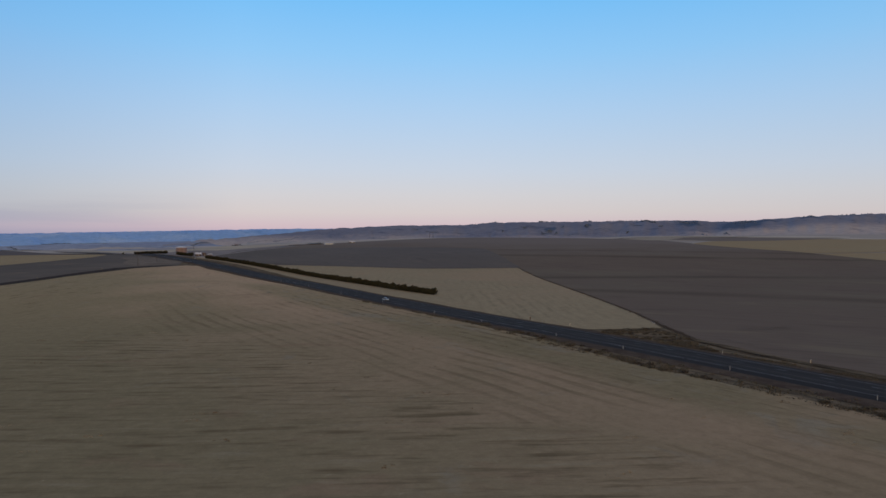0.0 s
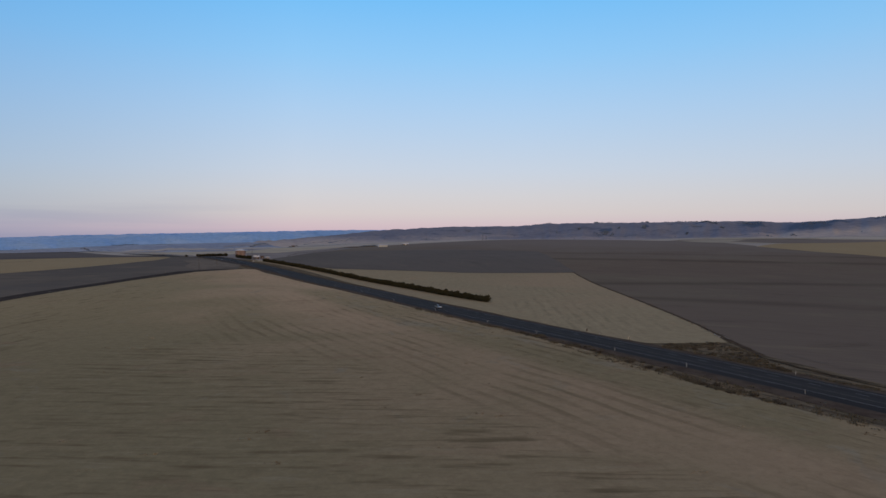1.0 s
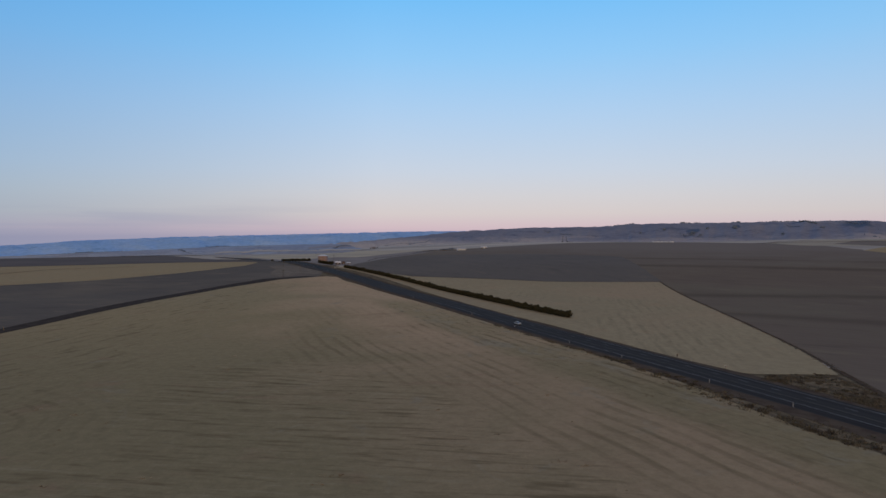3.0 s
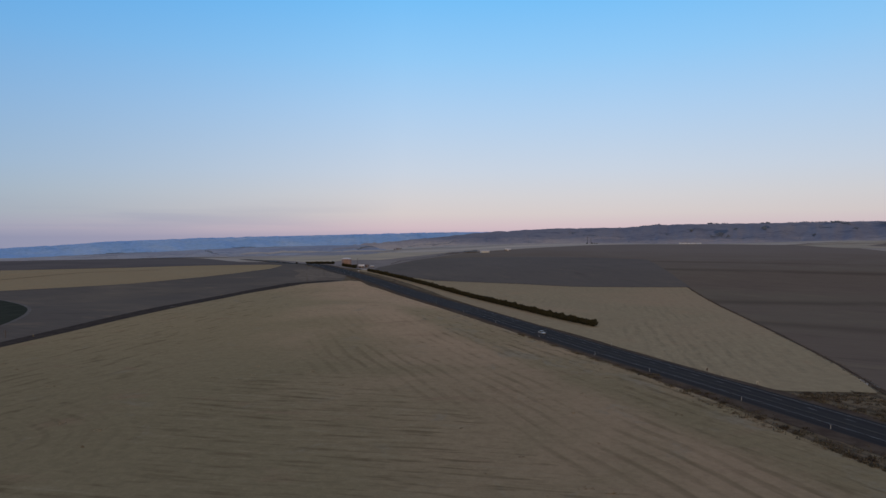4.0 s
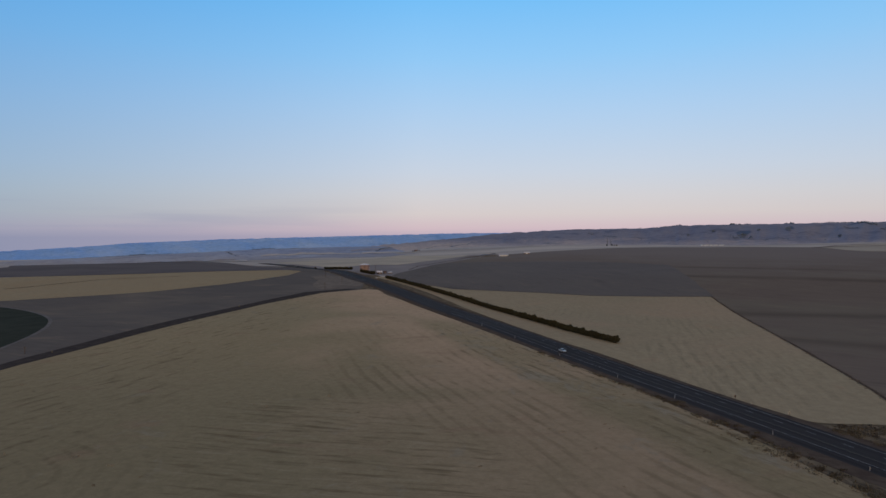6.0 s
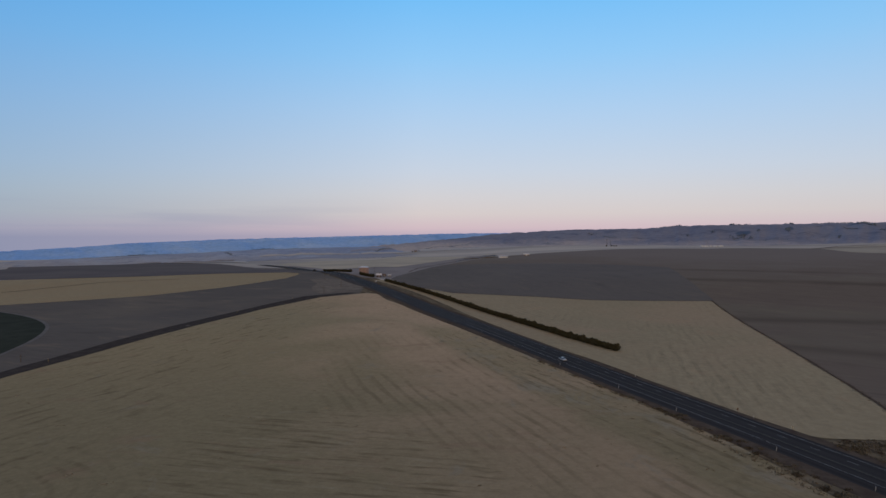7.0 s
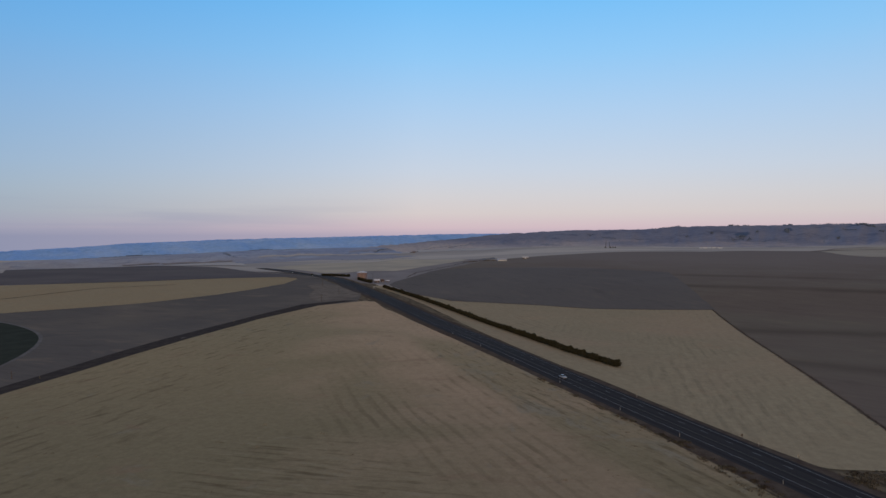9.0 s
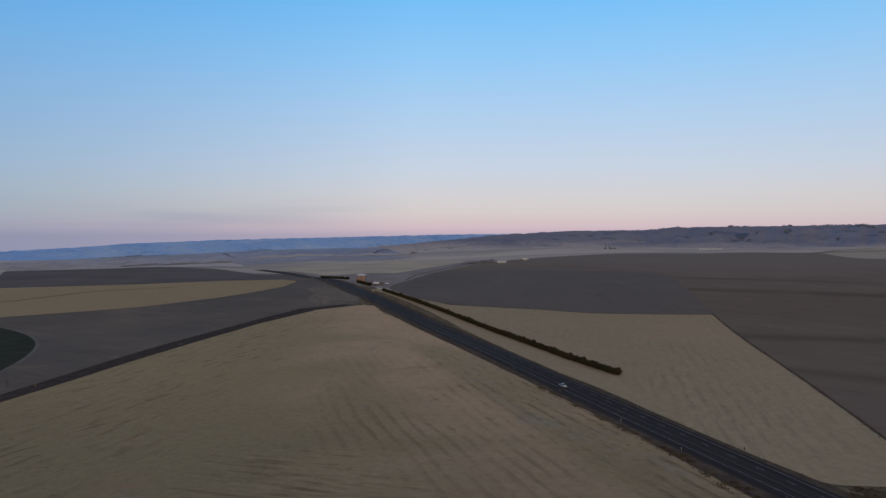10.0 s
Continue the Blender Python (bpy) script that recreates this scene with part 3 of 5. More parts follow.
M["weed"] = leaves("rusty_dry_weeds", c3(0.150, 0.105, 0.068), c3(0.215, 0.155, 0.100))
M["straw"] = simple("loose_straw", c3(0.43, 0.385, 0.30), c3(0.33, 0.29, 0.225), 0.35, 0.95)
M["bark"] = simple("brown_bark", c3(0.07, 0.05, 0.035), c3(0.12, 0.09, 0.06), 3.0, 0.9)
M["wood"] = simple("weathered_pole_wood", c3(0.09, 0.07, 0.055), c3(0.15, 0.12, 0.10), 2.0, 0.9)
M["white"] = simple("chalky_white_paint", c3(0.72, 0.72, 0.72), c3(0.60, 0.60, 0.60), 0.6, 0.6)
M["barn_white"] = simple("cool_white_barn_sheet", c3(0.78, 0.82, 0.88), c3(0.70, 0.74, 0.80), 0.4, 0.6)
M["roof_white"] = simple("white_painted_metal_roof", c3(0.74, 0.74, 0.76), c3(0.62, 0.62, 0.65), 0.3, 0.5)
M["roof_pale"] = simple("pale_blue_grey_roof", c3(0.40, 0.43, 0.50), c3(0.46, 0.48, 0.54), 0.4, 0.5)
M["roof_grey"] = simple("grey_roofing", c3(0.20, 0.20, 0.22), c3(0.28, 0.27, 0.28), 0.5, 0.8)
M["tank_red"] = simple("faded_rust_red_paint", c3(0.391, 0.285, 0.257), c3(0.326, 0.235, 0.217), 0.25, 0.7)
M["wall_tan"] = simple("tan_siding", c3(0.231, 0.190, 0.150), c3(0.177, 0.150, 0.122), 0.6, 0.8)
M["wall_brown"] = simple("brown_boards", c3(0.16, 0.10, 0.075), c3(0.11, 0.075, 0.06), 0.8, 0.85)
M["steel"] = simple("galvanised_steel", c3(0.36, 0.36, 0.37), c3(0.28, 0.28, 0.29), 2.0, 0.5, 0.7)
M["dark_steel"] = simple("dull_dark_steel", c3(0.07, 0.065, 0.065), c3(0.11, 0.10, 0.10), 2.0, 0.6, 0.4)
M["yellow"] = simple("faded_yellow_plastic", c3(0.62, 0.46, 0.10), c3(0.50, 0.38, 0.10), 4.0, 0.6)
M["sign"] = simple("pale_yellow_sign_sheet", c3(0.74, 0.73, 0.68), c3(0.66, 0.65, 0.60), 3.0, 0.5)
M["silver"] = simple("silver_car_paint", c3(0.50, 0.51, 0.53), c3(0.44, 0.45, 0.47), 0.8, 0.3, 0.35)
M["paint_dark"] = simple("dark_car_paint", c3(0.05, 0.055, 0.07), c3(0.07, 0.075, 0.085), 0.8, 0.3, 0.2)
M["rubber"] = simple("black_rubber", c3(0.018, 0.018, 0.018), c3(0.03, 0.03, 0.03), 5.0, 0.85)
M["car_glass"] = simple("tinted_car_glass", c3(0.03, 0.035, 0.04), c3(0.025, 0.03, 0.035), 1.0, 0.08)
M["pane"] = simple("dark_window_pane", c3(0.04, 0.045, 0.055), c3(0.05, 0.055, 0.065), 1.0, 0.1)
M["tail"] = simple("red_lamp_plastic", c3(0.35, 0.02, 0.02), c3(0.30, 0.02, 0.02), 3.0, 0.3)


def lamp_mat(name, col, power):
    n = Nodes(name)
    n.bsdf.inputs["Emission Color"].default_value = col
    n.bsdf.inputs["Emission Strength"].default_value = power
    return n.done(c3(0.8, 0.8, 0.78), 0.3)


M["headlamp"] = lamp_mat("lit_headlamp", c3(1.0, 0.93, 0.8), 9.0)


# ---------------------------------------------------------------- the land
def step(a, b, v):
    t = min(1.0, max(0.0, (v - a) / (b - a)))
    return t * t * (3 - 2 * t)


def height(x, y):
    """The lie of the land."""
    far, bearing = math.hypot(x, y), math.atan2(x, max(y, 1.0))
    z = 8.5 * step(430, 800, y)
    # the rise under the stubble and the soil strip
    z += 4.4 * step(230, 400, y) * step(800, 500, y) * step(190, -140, x)
    z -= 4.5 * step(-130, -300, x) * step(900, 500, y)
    z += 20.0 * math.exp(-((x - 560) / (430 if x < 560 else 800)) ** 2 - ((y - 1500) / (520 if y < 1500 else 1100)) ** 2)
    z += 17.0 * math.exp(-((x - 1500) / (380 if x < 1500 else 480)) ** 2 - ((y - 2150) / 420) ** 2)
    z -= 4.6 * step(850, 1060, y) * step(-110, -190, x) * step(-460, -330, x)
    if y > 0:
        z -= step(1100, 3200, far) * 85 * step(0.25, -0.6, bearing)
        z -= 48 * step(2400, 4300, far) * step(-0.64, -0.86, bearing)
        z += 45 * step(1800, 4200, far) * step(0.45, 0.85, bearing)
    return z


def mesh_of(name, verts, faces, material, smooth=False):
    me = bpy.data.meshes.new(name)
    me.from_pydata(verts, [], faces)
    me.materials.append(material)
    if smooth:
        me.polygons.foreach_set("use_smooth", [True] * len(me.polygons))
    me.update()
    return me


def lines(*spans):
    out = []
    for a, b, s in spans:
        out += list(np.arange(a, b, s))
    return sorted(set(float(round(v, 3)) for v in out)) + [spans[-1][1]]


XS = lines((-4950, -1500, 230), (-1500, -700, 80), (-700, 700, 20), (700, 1500, 80), (1500, 4950, 230))
YS = lines((-4950, -200, 250), (-200, 1100, 20), (1100, 2600, 50), (2600, 4950, 120))


def sheet(name, material, label, lift=0.0):
    nx = len(XS)
    verts = [(x, y, height(x, y) + lift) for y in YS for x in XS]
    faces = [(j * nx + i, j * nx + i + 1, (j + 1) * nx + i + 1, (j + 1) * nx + i) for j in range(len(YS) - 1) for i in range(nx - 1)]
    return tagged(new(name, mesh_of(name, verts, faces, material, True)), label, "ground", kind="structure")


def clip(poly, axis, value, keep_above):
    out = []
    for a, b in zip(poly, poly[1:] + poly[:1]):
        ina, inb = (a[axis] >= value) == keep_above or a[axis] == value, (b[axis] >= value) == keep_above or b[axis] == value
        if ina:
            out.append(a)
        if ina != inb:
            t = (value - a[axis]) / (b[axis] - a[axis])
            out.append((a[0] + t * (b[0] - a[0]), a[1] + t * (b[1] - a[1])))
    return out


def ragged(poly, size, every):
    """The polygon with its long sides broken up and a little uneven."""
    out = []
    for a, b in zip(poly, poly[1:] + poly[:1]):
        d = math.hypot(b[0] - a[0], b[1] - a[1])
        k = max(1, int(d / every))
        nx, ny = -(b[1] - a[1]) / d, (b[0] - a[0]) / d
        for i in range(k):
            x, y = a[0] + (b[0] - a[0]) * i / k, a[1] + (b[1] - a[1]) * i / k
            w = size * noise.noise((x * 0.021, y * 0.021, 3.0)) + 0.35 * size * noise.noise((x * 0.13, y * 0.13, 7.0))
            out.append((x + nx * w, y + ny * w))
    return out


def field(name, poly, material, label, category="field", lift=0.15, size=1.0, every=12.0):
    """A piece of land with its own cover, laid over the ground."""
    poly = ragged([(float(x), float(y)) for x, y in poly], size, every)
    index, verts, faces = {}, [], []

    def vert(p):
        key = (round(p[0], 2), round(p[1], 2))
        if key not in index:
            index[key] = len(verts)
            verts.append((p[0], p[1], height(*p) + lift))
        return index[key]

    for x0, x1 in zip(XS, XS[1:]):
        column = clip(clip(poly, 0, x0, True), 0, x1, False)
        if len(column) < 3:
            continue
        for y0, y1 in zip(YS, YS[1:]):
            piece = clip(clip(column, 1, y0, True), 1, y1, False)
            ids = []
            for p in piece:
                v = vert(p)
                if v not in ids:
                    ids.append(v)
            if len(ids) > 2:
                faces.append(ids)
    ob = new(name, mesh_of(name, verts, faces, material))
    return tagged(ob, label, category, kind="structure")


sheet("ground", M["ground"], "dry open grassland rolling away to the hills")

field("verge", [road_at(y, -14) for y in range(-190, 900, 30)] + [road_at(y, -36 + 8 * step(160, 240, y) - 26 * step(520, 600, y) * step(720, 640, y)) for y in range(890, -200, -30)],
      M["verge"], "dry earth and weeds along the highway", "verge", 0.05, 0.5)
field("verge", [road_at(y, 20 + 18 * step(120, 150, y) * step(230, 200, y)) for y in range(-190, 900, 20)] + [road_at(y, -4) for y in range(890, -200, -30)],
      M["verge"], "dry earth and weeds along the highway", "verge", 0.05, 0.5)

field("road_apron", [road_at(y, -15) for y in range(630, 930, 30)] + [road_at(y, -18 - 6 * step(620, 690, y) * step(930, 820, y)) for y in range(920, 620, -30)],
      M["apron"], "dark gravel apron where the highway widens", "apron", 0.36, 2.5, 6.0)

# cut grain field between the road and the dirt strip
EDGE = ((-190, -31), (-100, -30.5), (0, -30), (50, -29.2), (72, -29.0), (90, -27.8), (100, -29.8), (116, -30.2), (125, -31.0), (132, -30.6), (139, -28.6), (147, -28.0),
             (155, -27.0), (167, -24.8), (178, -23.6), (190, -23.2), (204, -22.7), (222, -21.0), (241, -19.8), (270, -19.6), (300, -19.8), (335, -21.0), (370, -21.8), (420, -22.8), (465, -23.3), (510, -23.8))
near_edge = [road_at(y, o) for y, o in EDGE] + [road_at(545, -26), (-63.7, 582.8)]
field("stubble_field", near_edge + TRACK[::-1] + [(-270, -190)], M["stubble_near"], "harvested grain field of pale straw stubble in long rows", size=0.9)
field("soil_strip", [(x, y) for x, y in TRACK[2:-1]] + [(-81, 590.2), (-93.5, 591.5), (-127, 558.5), (-156.3, 466.1), (-181.2, 357.7), (-199.5, 286), (-215, 200), (-223, 146)],
      M["soil_strip"], "dark bare soil strip beside the stubble", "strip", 0.12, 1.3)
field("ploughed_field", [(-215, 146), (-206, 200), (-195.1, 270.4), (-170.2, 355.4), (-147, 465.5), (-114.5, 549.4), (-80.9, 583.6), road_at(640, -24), road_at(760, -25), road_at(900, -25), (-215, 890), (-199, 855),
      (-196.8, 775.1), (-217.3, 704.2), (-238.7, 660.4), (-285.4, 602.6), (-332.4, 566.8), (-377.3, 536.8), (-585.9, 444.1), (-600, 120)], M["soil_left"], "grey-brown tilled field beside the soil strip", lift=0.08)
field("dry_corner", [(-116, 581), (-104, 597), (-85, 618), (-84, 650), (-100, 690), (-122, 740), (-150, 775), (-162, 742), (-142, 692), (-137, 642), (-128, 606)], M["tan_soil"], "tan dry corner of the tilled field by the highway", "corner", 0.24, 2.2, 9.0)
field("yellow_field", [(-377.3, 536.8), (-332.4, 566.8), (-285.4, 602.6), (-238.7, 660.4), (-217.3, 704.2), (-196.8, 775.1), (-199, 855), (-213, 895), (-231, 910), (-302, 878), (-390, 822), (-535.8, 762.3), (-669.2, 679.1), (-585.9, 444.1)],
      M["stubble_yellow"], "yellow stubble field next to tilled soil", lift=0.18)
CX, CY = -466.0, 282.5
pivot = [i * math.tau / 90 for i in range(90)]
field("crop_rim", [(CX + 239.9 * math.cos(a), CY + 239.9 * math.sin(a)) for a in pivot], M["pale_rim"], "pale dry rim round the irrigated crop", "rim", 0.16, 1.2)
circle = [(CX + 237.5 * math.cos(a), CY + 237.5 * math.sin(a)) for a in pivot]
field("crop_circle", circle, M["crop"], "round dark green irrigated crop patch in tilled soil", lift=0.22, size=0.4)

# land right of the road
F_LOW = [road_at(y, o) for y, o in ((735, 9), (640, 15), (568, 15.5), (525, 13), (486, 10.5), (455, 8.6), (426, 6.5), (400, 4.2), (377, 3.0), (343, 2.8), (316, 3.0), (295, 4.4), (272, 4.6), (254, 3.8), (238, 3.3),
         (222, 2.8), (208, 2.6), (197, 3.2), (188, 4.0), (180, 4.2))] + [(111.5, 179.6), (115, 178.6), (120.5, 178.2), (126, 177.6)]
field("golden_field", F_LOW + [(129, 177.5), (139, 176), (157, 221), (177, 304), (202, 412), (236, 549), (185, 551), (131.5, 554.9), (85.1, 574.2), (7.8, 595.8), (-29.4, 647.5), (-68.7, 744.6)],
      M["stubble_far"], "golden stubble field beside the windbreak", lift=0.15)
field("dark_field", [(-29.4, 647.5), (7.8, 595.8), (85.1, 574.2), (131.5, 554.9), (185, 551), (238, 548), (267, 665), (334, 932), (284, 998), (222, 1048), (151, 1080), (74, 1100), (5, 1084), (-21, 1012), (-62, 800), (-65.7, 746.9)],
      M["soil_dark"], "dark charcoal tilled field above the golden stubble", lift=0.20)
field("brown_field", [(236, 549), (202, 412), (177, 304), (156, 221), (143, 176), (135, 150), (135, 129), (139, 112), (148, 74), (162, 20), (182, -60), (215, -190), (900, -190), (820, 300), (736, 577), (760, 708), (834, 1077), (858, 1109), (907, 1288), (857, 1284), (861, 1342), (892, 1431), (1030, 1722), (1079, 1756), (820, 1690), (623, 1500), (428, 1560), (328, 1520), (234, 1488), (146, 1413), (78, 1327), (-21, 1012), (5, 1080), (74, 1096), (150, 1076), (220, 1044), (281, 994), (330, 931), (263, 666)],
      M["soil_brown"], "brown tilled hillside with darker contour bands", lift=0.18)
field("yellow_field", [(834, 1077), (779, 851), (760, 708), (915, 724), (2081, 1620), (1960, 1690), (1841, 1720), (1746, 1676), (1306, 1511), (1050, 1290)], M["stubble_yellow"], "yellow stubble field behind brown tilled land", lift=0.35, every=40)
field("yellow_field", [(755, 700), (905, 712), (1000, 560), (736, 577)], M["stubble_yellow"], "yellow stubble corner beyond a dark lane", lift=0.30, every=40)
field("dark_field", [(1110, 1372), (1150, 1500), (1200, 1680), (1384, 1850), (1600, 1865), (1814, 1824), (1960, 1740), (1746, 1678), (1306, 1513)], M["soil_brown"], "far dark tilled wedge between pale fields", lift=0.30, every=60)
field("pale_field", [(868, 1290), (915, 1296), (1110, 1375), (1150, 1500), (1200, 1680), (1384, 1852), (1600, 1867), (1814, 1826), (1990, 1740), (2100, 1900), (1850, 1965), (1600, 2015), (1340, 1990), (1200, 1925), (1030, 1722), (892, 1431), (861, 1342)], M["tan_far"], "far pale tan fallow field", lift=0.40, every=60)
# the plain beyond
field("pale_field", [(-1983, 2896), (-589, 1359), (-413, 1310), (-937, 2834), (-1706, 3566), (-2182, 3365)], M["pale_far"], "far pale dry field", lift=0.9, every=80, size=6)
field("dark_field", [(-719, 1024), (-1799, 2662), (-600, 1365), (-368, 1150), (-214, 980), (-231, 912), (-302, 880), (-390, 824), (-537, 766), (-690, 700)], M["dark_far"], "far dark tilled field behind yellow stubble", lift=0.3, every=60, size=3)
field("olive_field", [(-200, 1060), (-77, 1032), (58, 1427), (-123, 1637), (-319, 1589), (-351, 1291)], M["olive_far"], "far olive-brown dry field", lift=0.3, every=60, size=4)
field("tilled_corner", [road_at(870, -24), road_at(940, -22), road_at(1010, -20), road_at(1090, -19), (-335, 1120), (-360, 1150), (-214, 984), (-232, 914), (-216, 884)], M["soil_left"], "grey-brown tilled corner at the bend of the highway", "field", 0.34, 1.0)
field("brown_field", [road_at(y, 7) for y in (1180, 1120, 1060, 1000, 950, 900, 860, 820, 780)] + [(-65.7, 749.1), (-40, 900), (-14, 1010), (30, 1180), (78, 1327), (130, 1440), (60, 1470), (-120, 1330)], M["brown_far"], "brown dry slope between the tank and the barn", lift=0.16, every=30, size=3)
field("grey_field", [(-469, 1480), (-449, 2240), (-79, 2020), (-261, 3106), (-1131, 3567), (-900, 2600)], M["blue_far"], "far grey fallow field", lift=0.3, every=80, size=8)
field("pale_field", [(-642, 3199), (198, 2923), (725, 3752), (1661, 4400), (239, 3524), (-596, 3618)], M["pale_far"], "far pale grass below the hills", lift=0.7, every=100, size=10)


def ribbon(name, places, width, material, label, lift=0.2, category="strip", kind="structure", wander=0.0):
    """A strip of that width along a row of places."""
    verts, faces = [], []
    for i, (x, y) in enumerate(places):
        a, b = places[max(0, i - 1)], places[min(len(places) - 1, i + 1)]
        d = math.hypot(b[0] - a[0], b[1] - a[1])
        nx, ny = -(b[1] - a[1]) / d, (b[0] - a[0]) / d
        for s in (-1, 1):
            w = s * width / 2 * (1 + wander * noise.noise((x * 0.05, y * 0.05, 5.0 * s)))
            verts.append((x + nx * w, y + ny * w, height(x, y) + lift))
    faces = [(2 * i, 2 * i + 2, 2 * i + 3, 2 * i + 1) for i in range(len(places) - 1)]
    return tagged(new(name, mesh_of(name, verts, faces, material)), label, category, kind=kind)


def along(points, every=12.0):
    out = []
    for a, b in zip(points, points[1:]):
        k = max(1, int(math.hypot(b[0] - a[0], b[1] - a[1]) / every))
        out += [(a[0] + (b[0] - a[0]) * i / k, a[1] + (b[1] - a[1]) * i / k) for i in range(k)]
    return out + [points[-1]]


FENCE_LINE = [(236, 551), (202, 413), (177, 305), (156, 222), (142, 178), (134, 151), (133.5, 130), (137, 112), (146, 74), (160, 20), (180, -60)]
ribbon("weedy_border", along(FENCE_LINE[5:], 4.0), 3.4, M["verge"], "ragged brown weeds between tilled soil and road verge", 0.28, "border", wander=1.3)
ribbon("weedy_border", along(FENCE_LINE[:6], 5.0), 1.3, M["border"], "dark brown weedy border between two fields", 0.30, "border", wander=1.1)
ribbon("weedy_border", along([(-29.4, 647.5), (7.8, 595.8), (85.1, 574.2), (131.5, 554.9), (185, 551), (236, 549)], 6.0), 1.3, M["border"], "thin brown weedy border above the golden stubble", 0.30, "border", wander=1.2)
ribbon("field_bank", along([(960, 1640), (1010, 1722), (1200, 1932), (1340, 1997), (1600, 2022), (1850, 1972), (2100, 1907)], 40.0), 12.0, M["soil_brown"], "far dark bank along a pale field", 0.6, "bank", wander=0.5)
ribbon("field_bank", along([(1040, 1750), (1105, 1805), (1178, 1838), (1306, 1862), (1500, 1880), (1700, 1900)], 40.0), 26.0, M["soil_brown"], "dark bank behind a pale far field", 0.75, "bank", wander=0.4)
ribbon("farm_track", along([(-52, 880), (-42, 985), (15, 1178), (80, 1400), (112, 1440)], 14.0), 2.6, M["border"], "dark weedy farm track along the tilled field", 0.34, "track", wander=0.9)
ribbon("dry_gully", along([(-447.8, 627.9), (-437.6, 643.7), (-420.9, 687.1), (-402.4, 730.2), (-361.9, 755.7), (-329.6, 774.1)]), 2.0, M["soil_strip"], "dark dry gully across the yellow field", 0.34, "gully", wander=0.7)
for a, b in (((160.0, 162.3), (184.5, 162.0)), ((163.6, 166.6), (187.7, 165.2)), ((143.6, 152.1), (144.5, 133.2))):
    ribbon("tyre_mark", along([a, b], 3.0), 0.55, M["tyre_mark"], "pale tyre mark pressed into the tilled soil", 0.26, "tyre mark", wander=0.7)

# ---------------------------------------------------------------- the road
ROAD_YS = [float(v) for v in range(-200, 1260, 8)]


def road_strip(name, offs, lifts, material, label, category, parent=None, ys=None):
    verts, faces = [], []
    k = len(offs)
    for y in ys or ROAD_YS:
        for o, l in zip(offs, lifts):
            x, yy = road_at(y, o)
            verts.append((x, yy, height(x, yy) + l))
    n = len(verts) // k
    faces = [(i * k + j + 1, i * k + j, (i + 1) * k + j, (i + 1) * k + j + 1) for i in range(n - 1) for j in range(k - 1)]
    ob = new(name, mesh_of(name, verts, faces, material))
    if parent:
        ob.parent = parent
        if label:
            ob["label"] = label
        return ob
    return tagged(ob, label, category, kind="structure")


road_strip("road_shoulder", (-22.6, -19.5, -16.6), (0.12, 0.17, 0.22), M["gravel"], "brown gravel shoulder along the highway", "shoulder")
road_strip("road_shoulder", (0.3, 2.2, 4.6), (0.22, 0.18, 0.10), M["gravel"], "brown gravel shoulder with dry weeds", "shoulder")
road = road_strip("road", (-16.9, -12.5, -8.6, -5.0, 0.5), (0.22, 0.26, 0.31, 0.29, 0.22), M["asphalt"], "three-lane dark asphalt highway with worn lines", "road")
road_strip("edge_line", (-12.56, -12.44), (0.274, 0.276), M["line_white"], "worn white edge line", "", road)
road_strip("edge_line", (-1.52, -1.36), (0.261, 0.259), M["line_dim"], "worn white edge line", "", road)
road_strip("centre_line", (-8.85, -8.72), (0.324, 0.326), M["line_yellow"], "faded yellow centre line", "", road)
road_strip("centre_line", (-8.48, -8.35), (0.326, 0.324), M["line_yellow"], "faded yellow centre line", "", road)
for k in range(64):
    y0 = 36.8 + 11.03 * k
    road_strip("lane_dash", (-4.94, -4.77), (0.305, 0.303), M["line_dim"], "", "", road, [y0, y0 + 3.2])

# ---------------------------------------------------------------- hills
def profile(table, v):
    return float(np.interp(v, [a for a, _ in table], [b for _, b in table]))


CREST = [(-9, -30), (-5, -2), (-1, 28), (2.5, 54), (4.6, 74), (11, 103), (14, 106), (18, 110), (20.5, 127), (25, 130), (31, 134), (36, 138), (40.4, 126), (43, 140), (46, 158), (51, 168), (62, 176), (80, 150)]
FOOT = [(-38, -70), (-29.6, -50), (-23.4, -36), (-16.6, -16), (-9.35, -4), (-6.5, -2), (-5, -8), (-3.8, -26), (-2.6, -60), (-1, -110), (6, -140)]
RANGE = [(-62, -150), (-51, -132), (-47, -98), (-43, -64), (-39, -42), (-35, -30), (-29.5, -4), (-26.8, 15), (-23, 27), (-20.3, 37), (-14, 50), (-7.3, 63), (0.8, 79), (8, 84)]


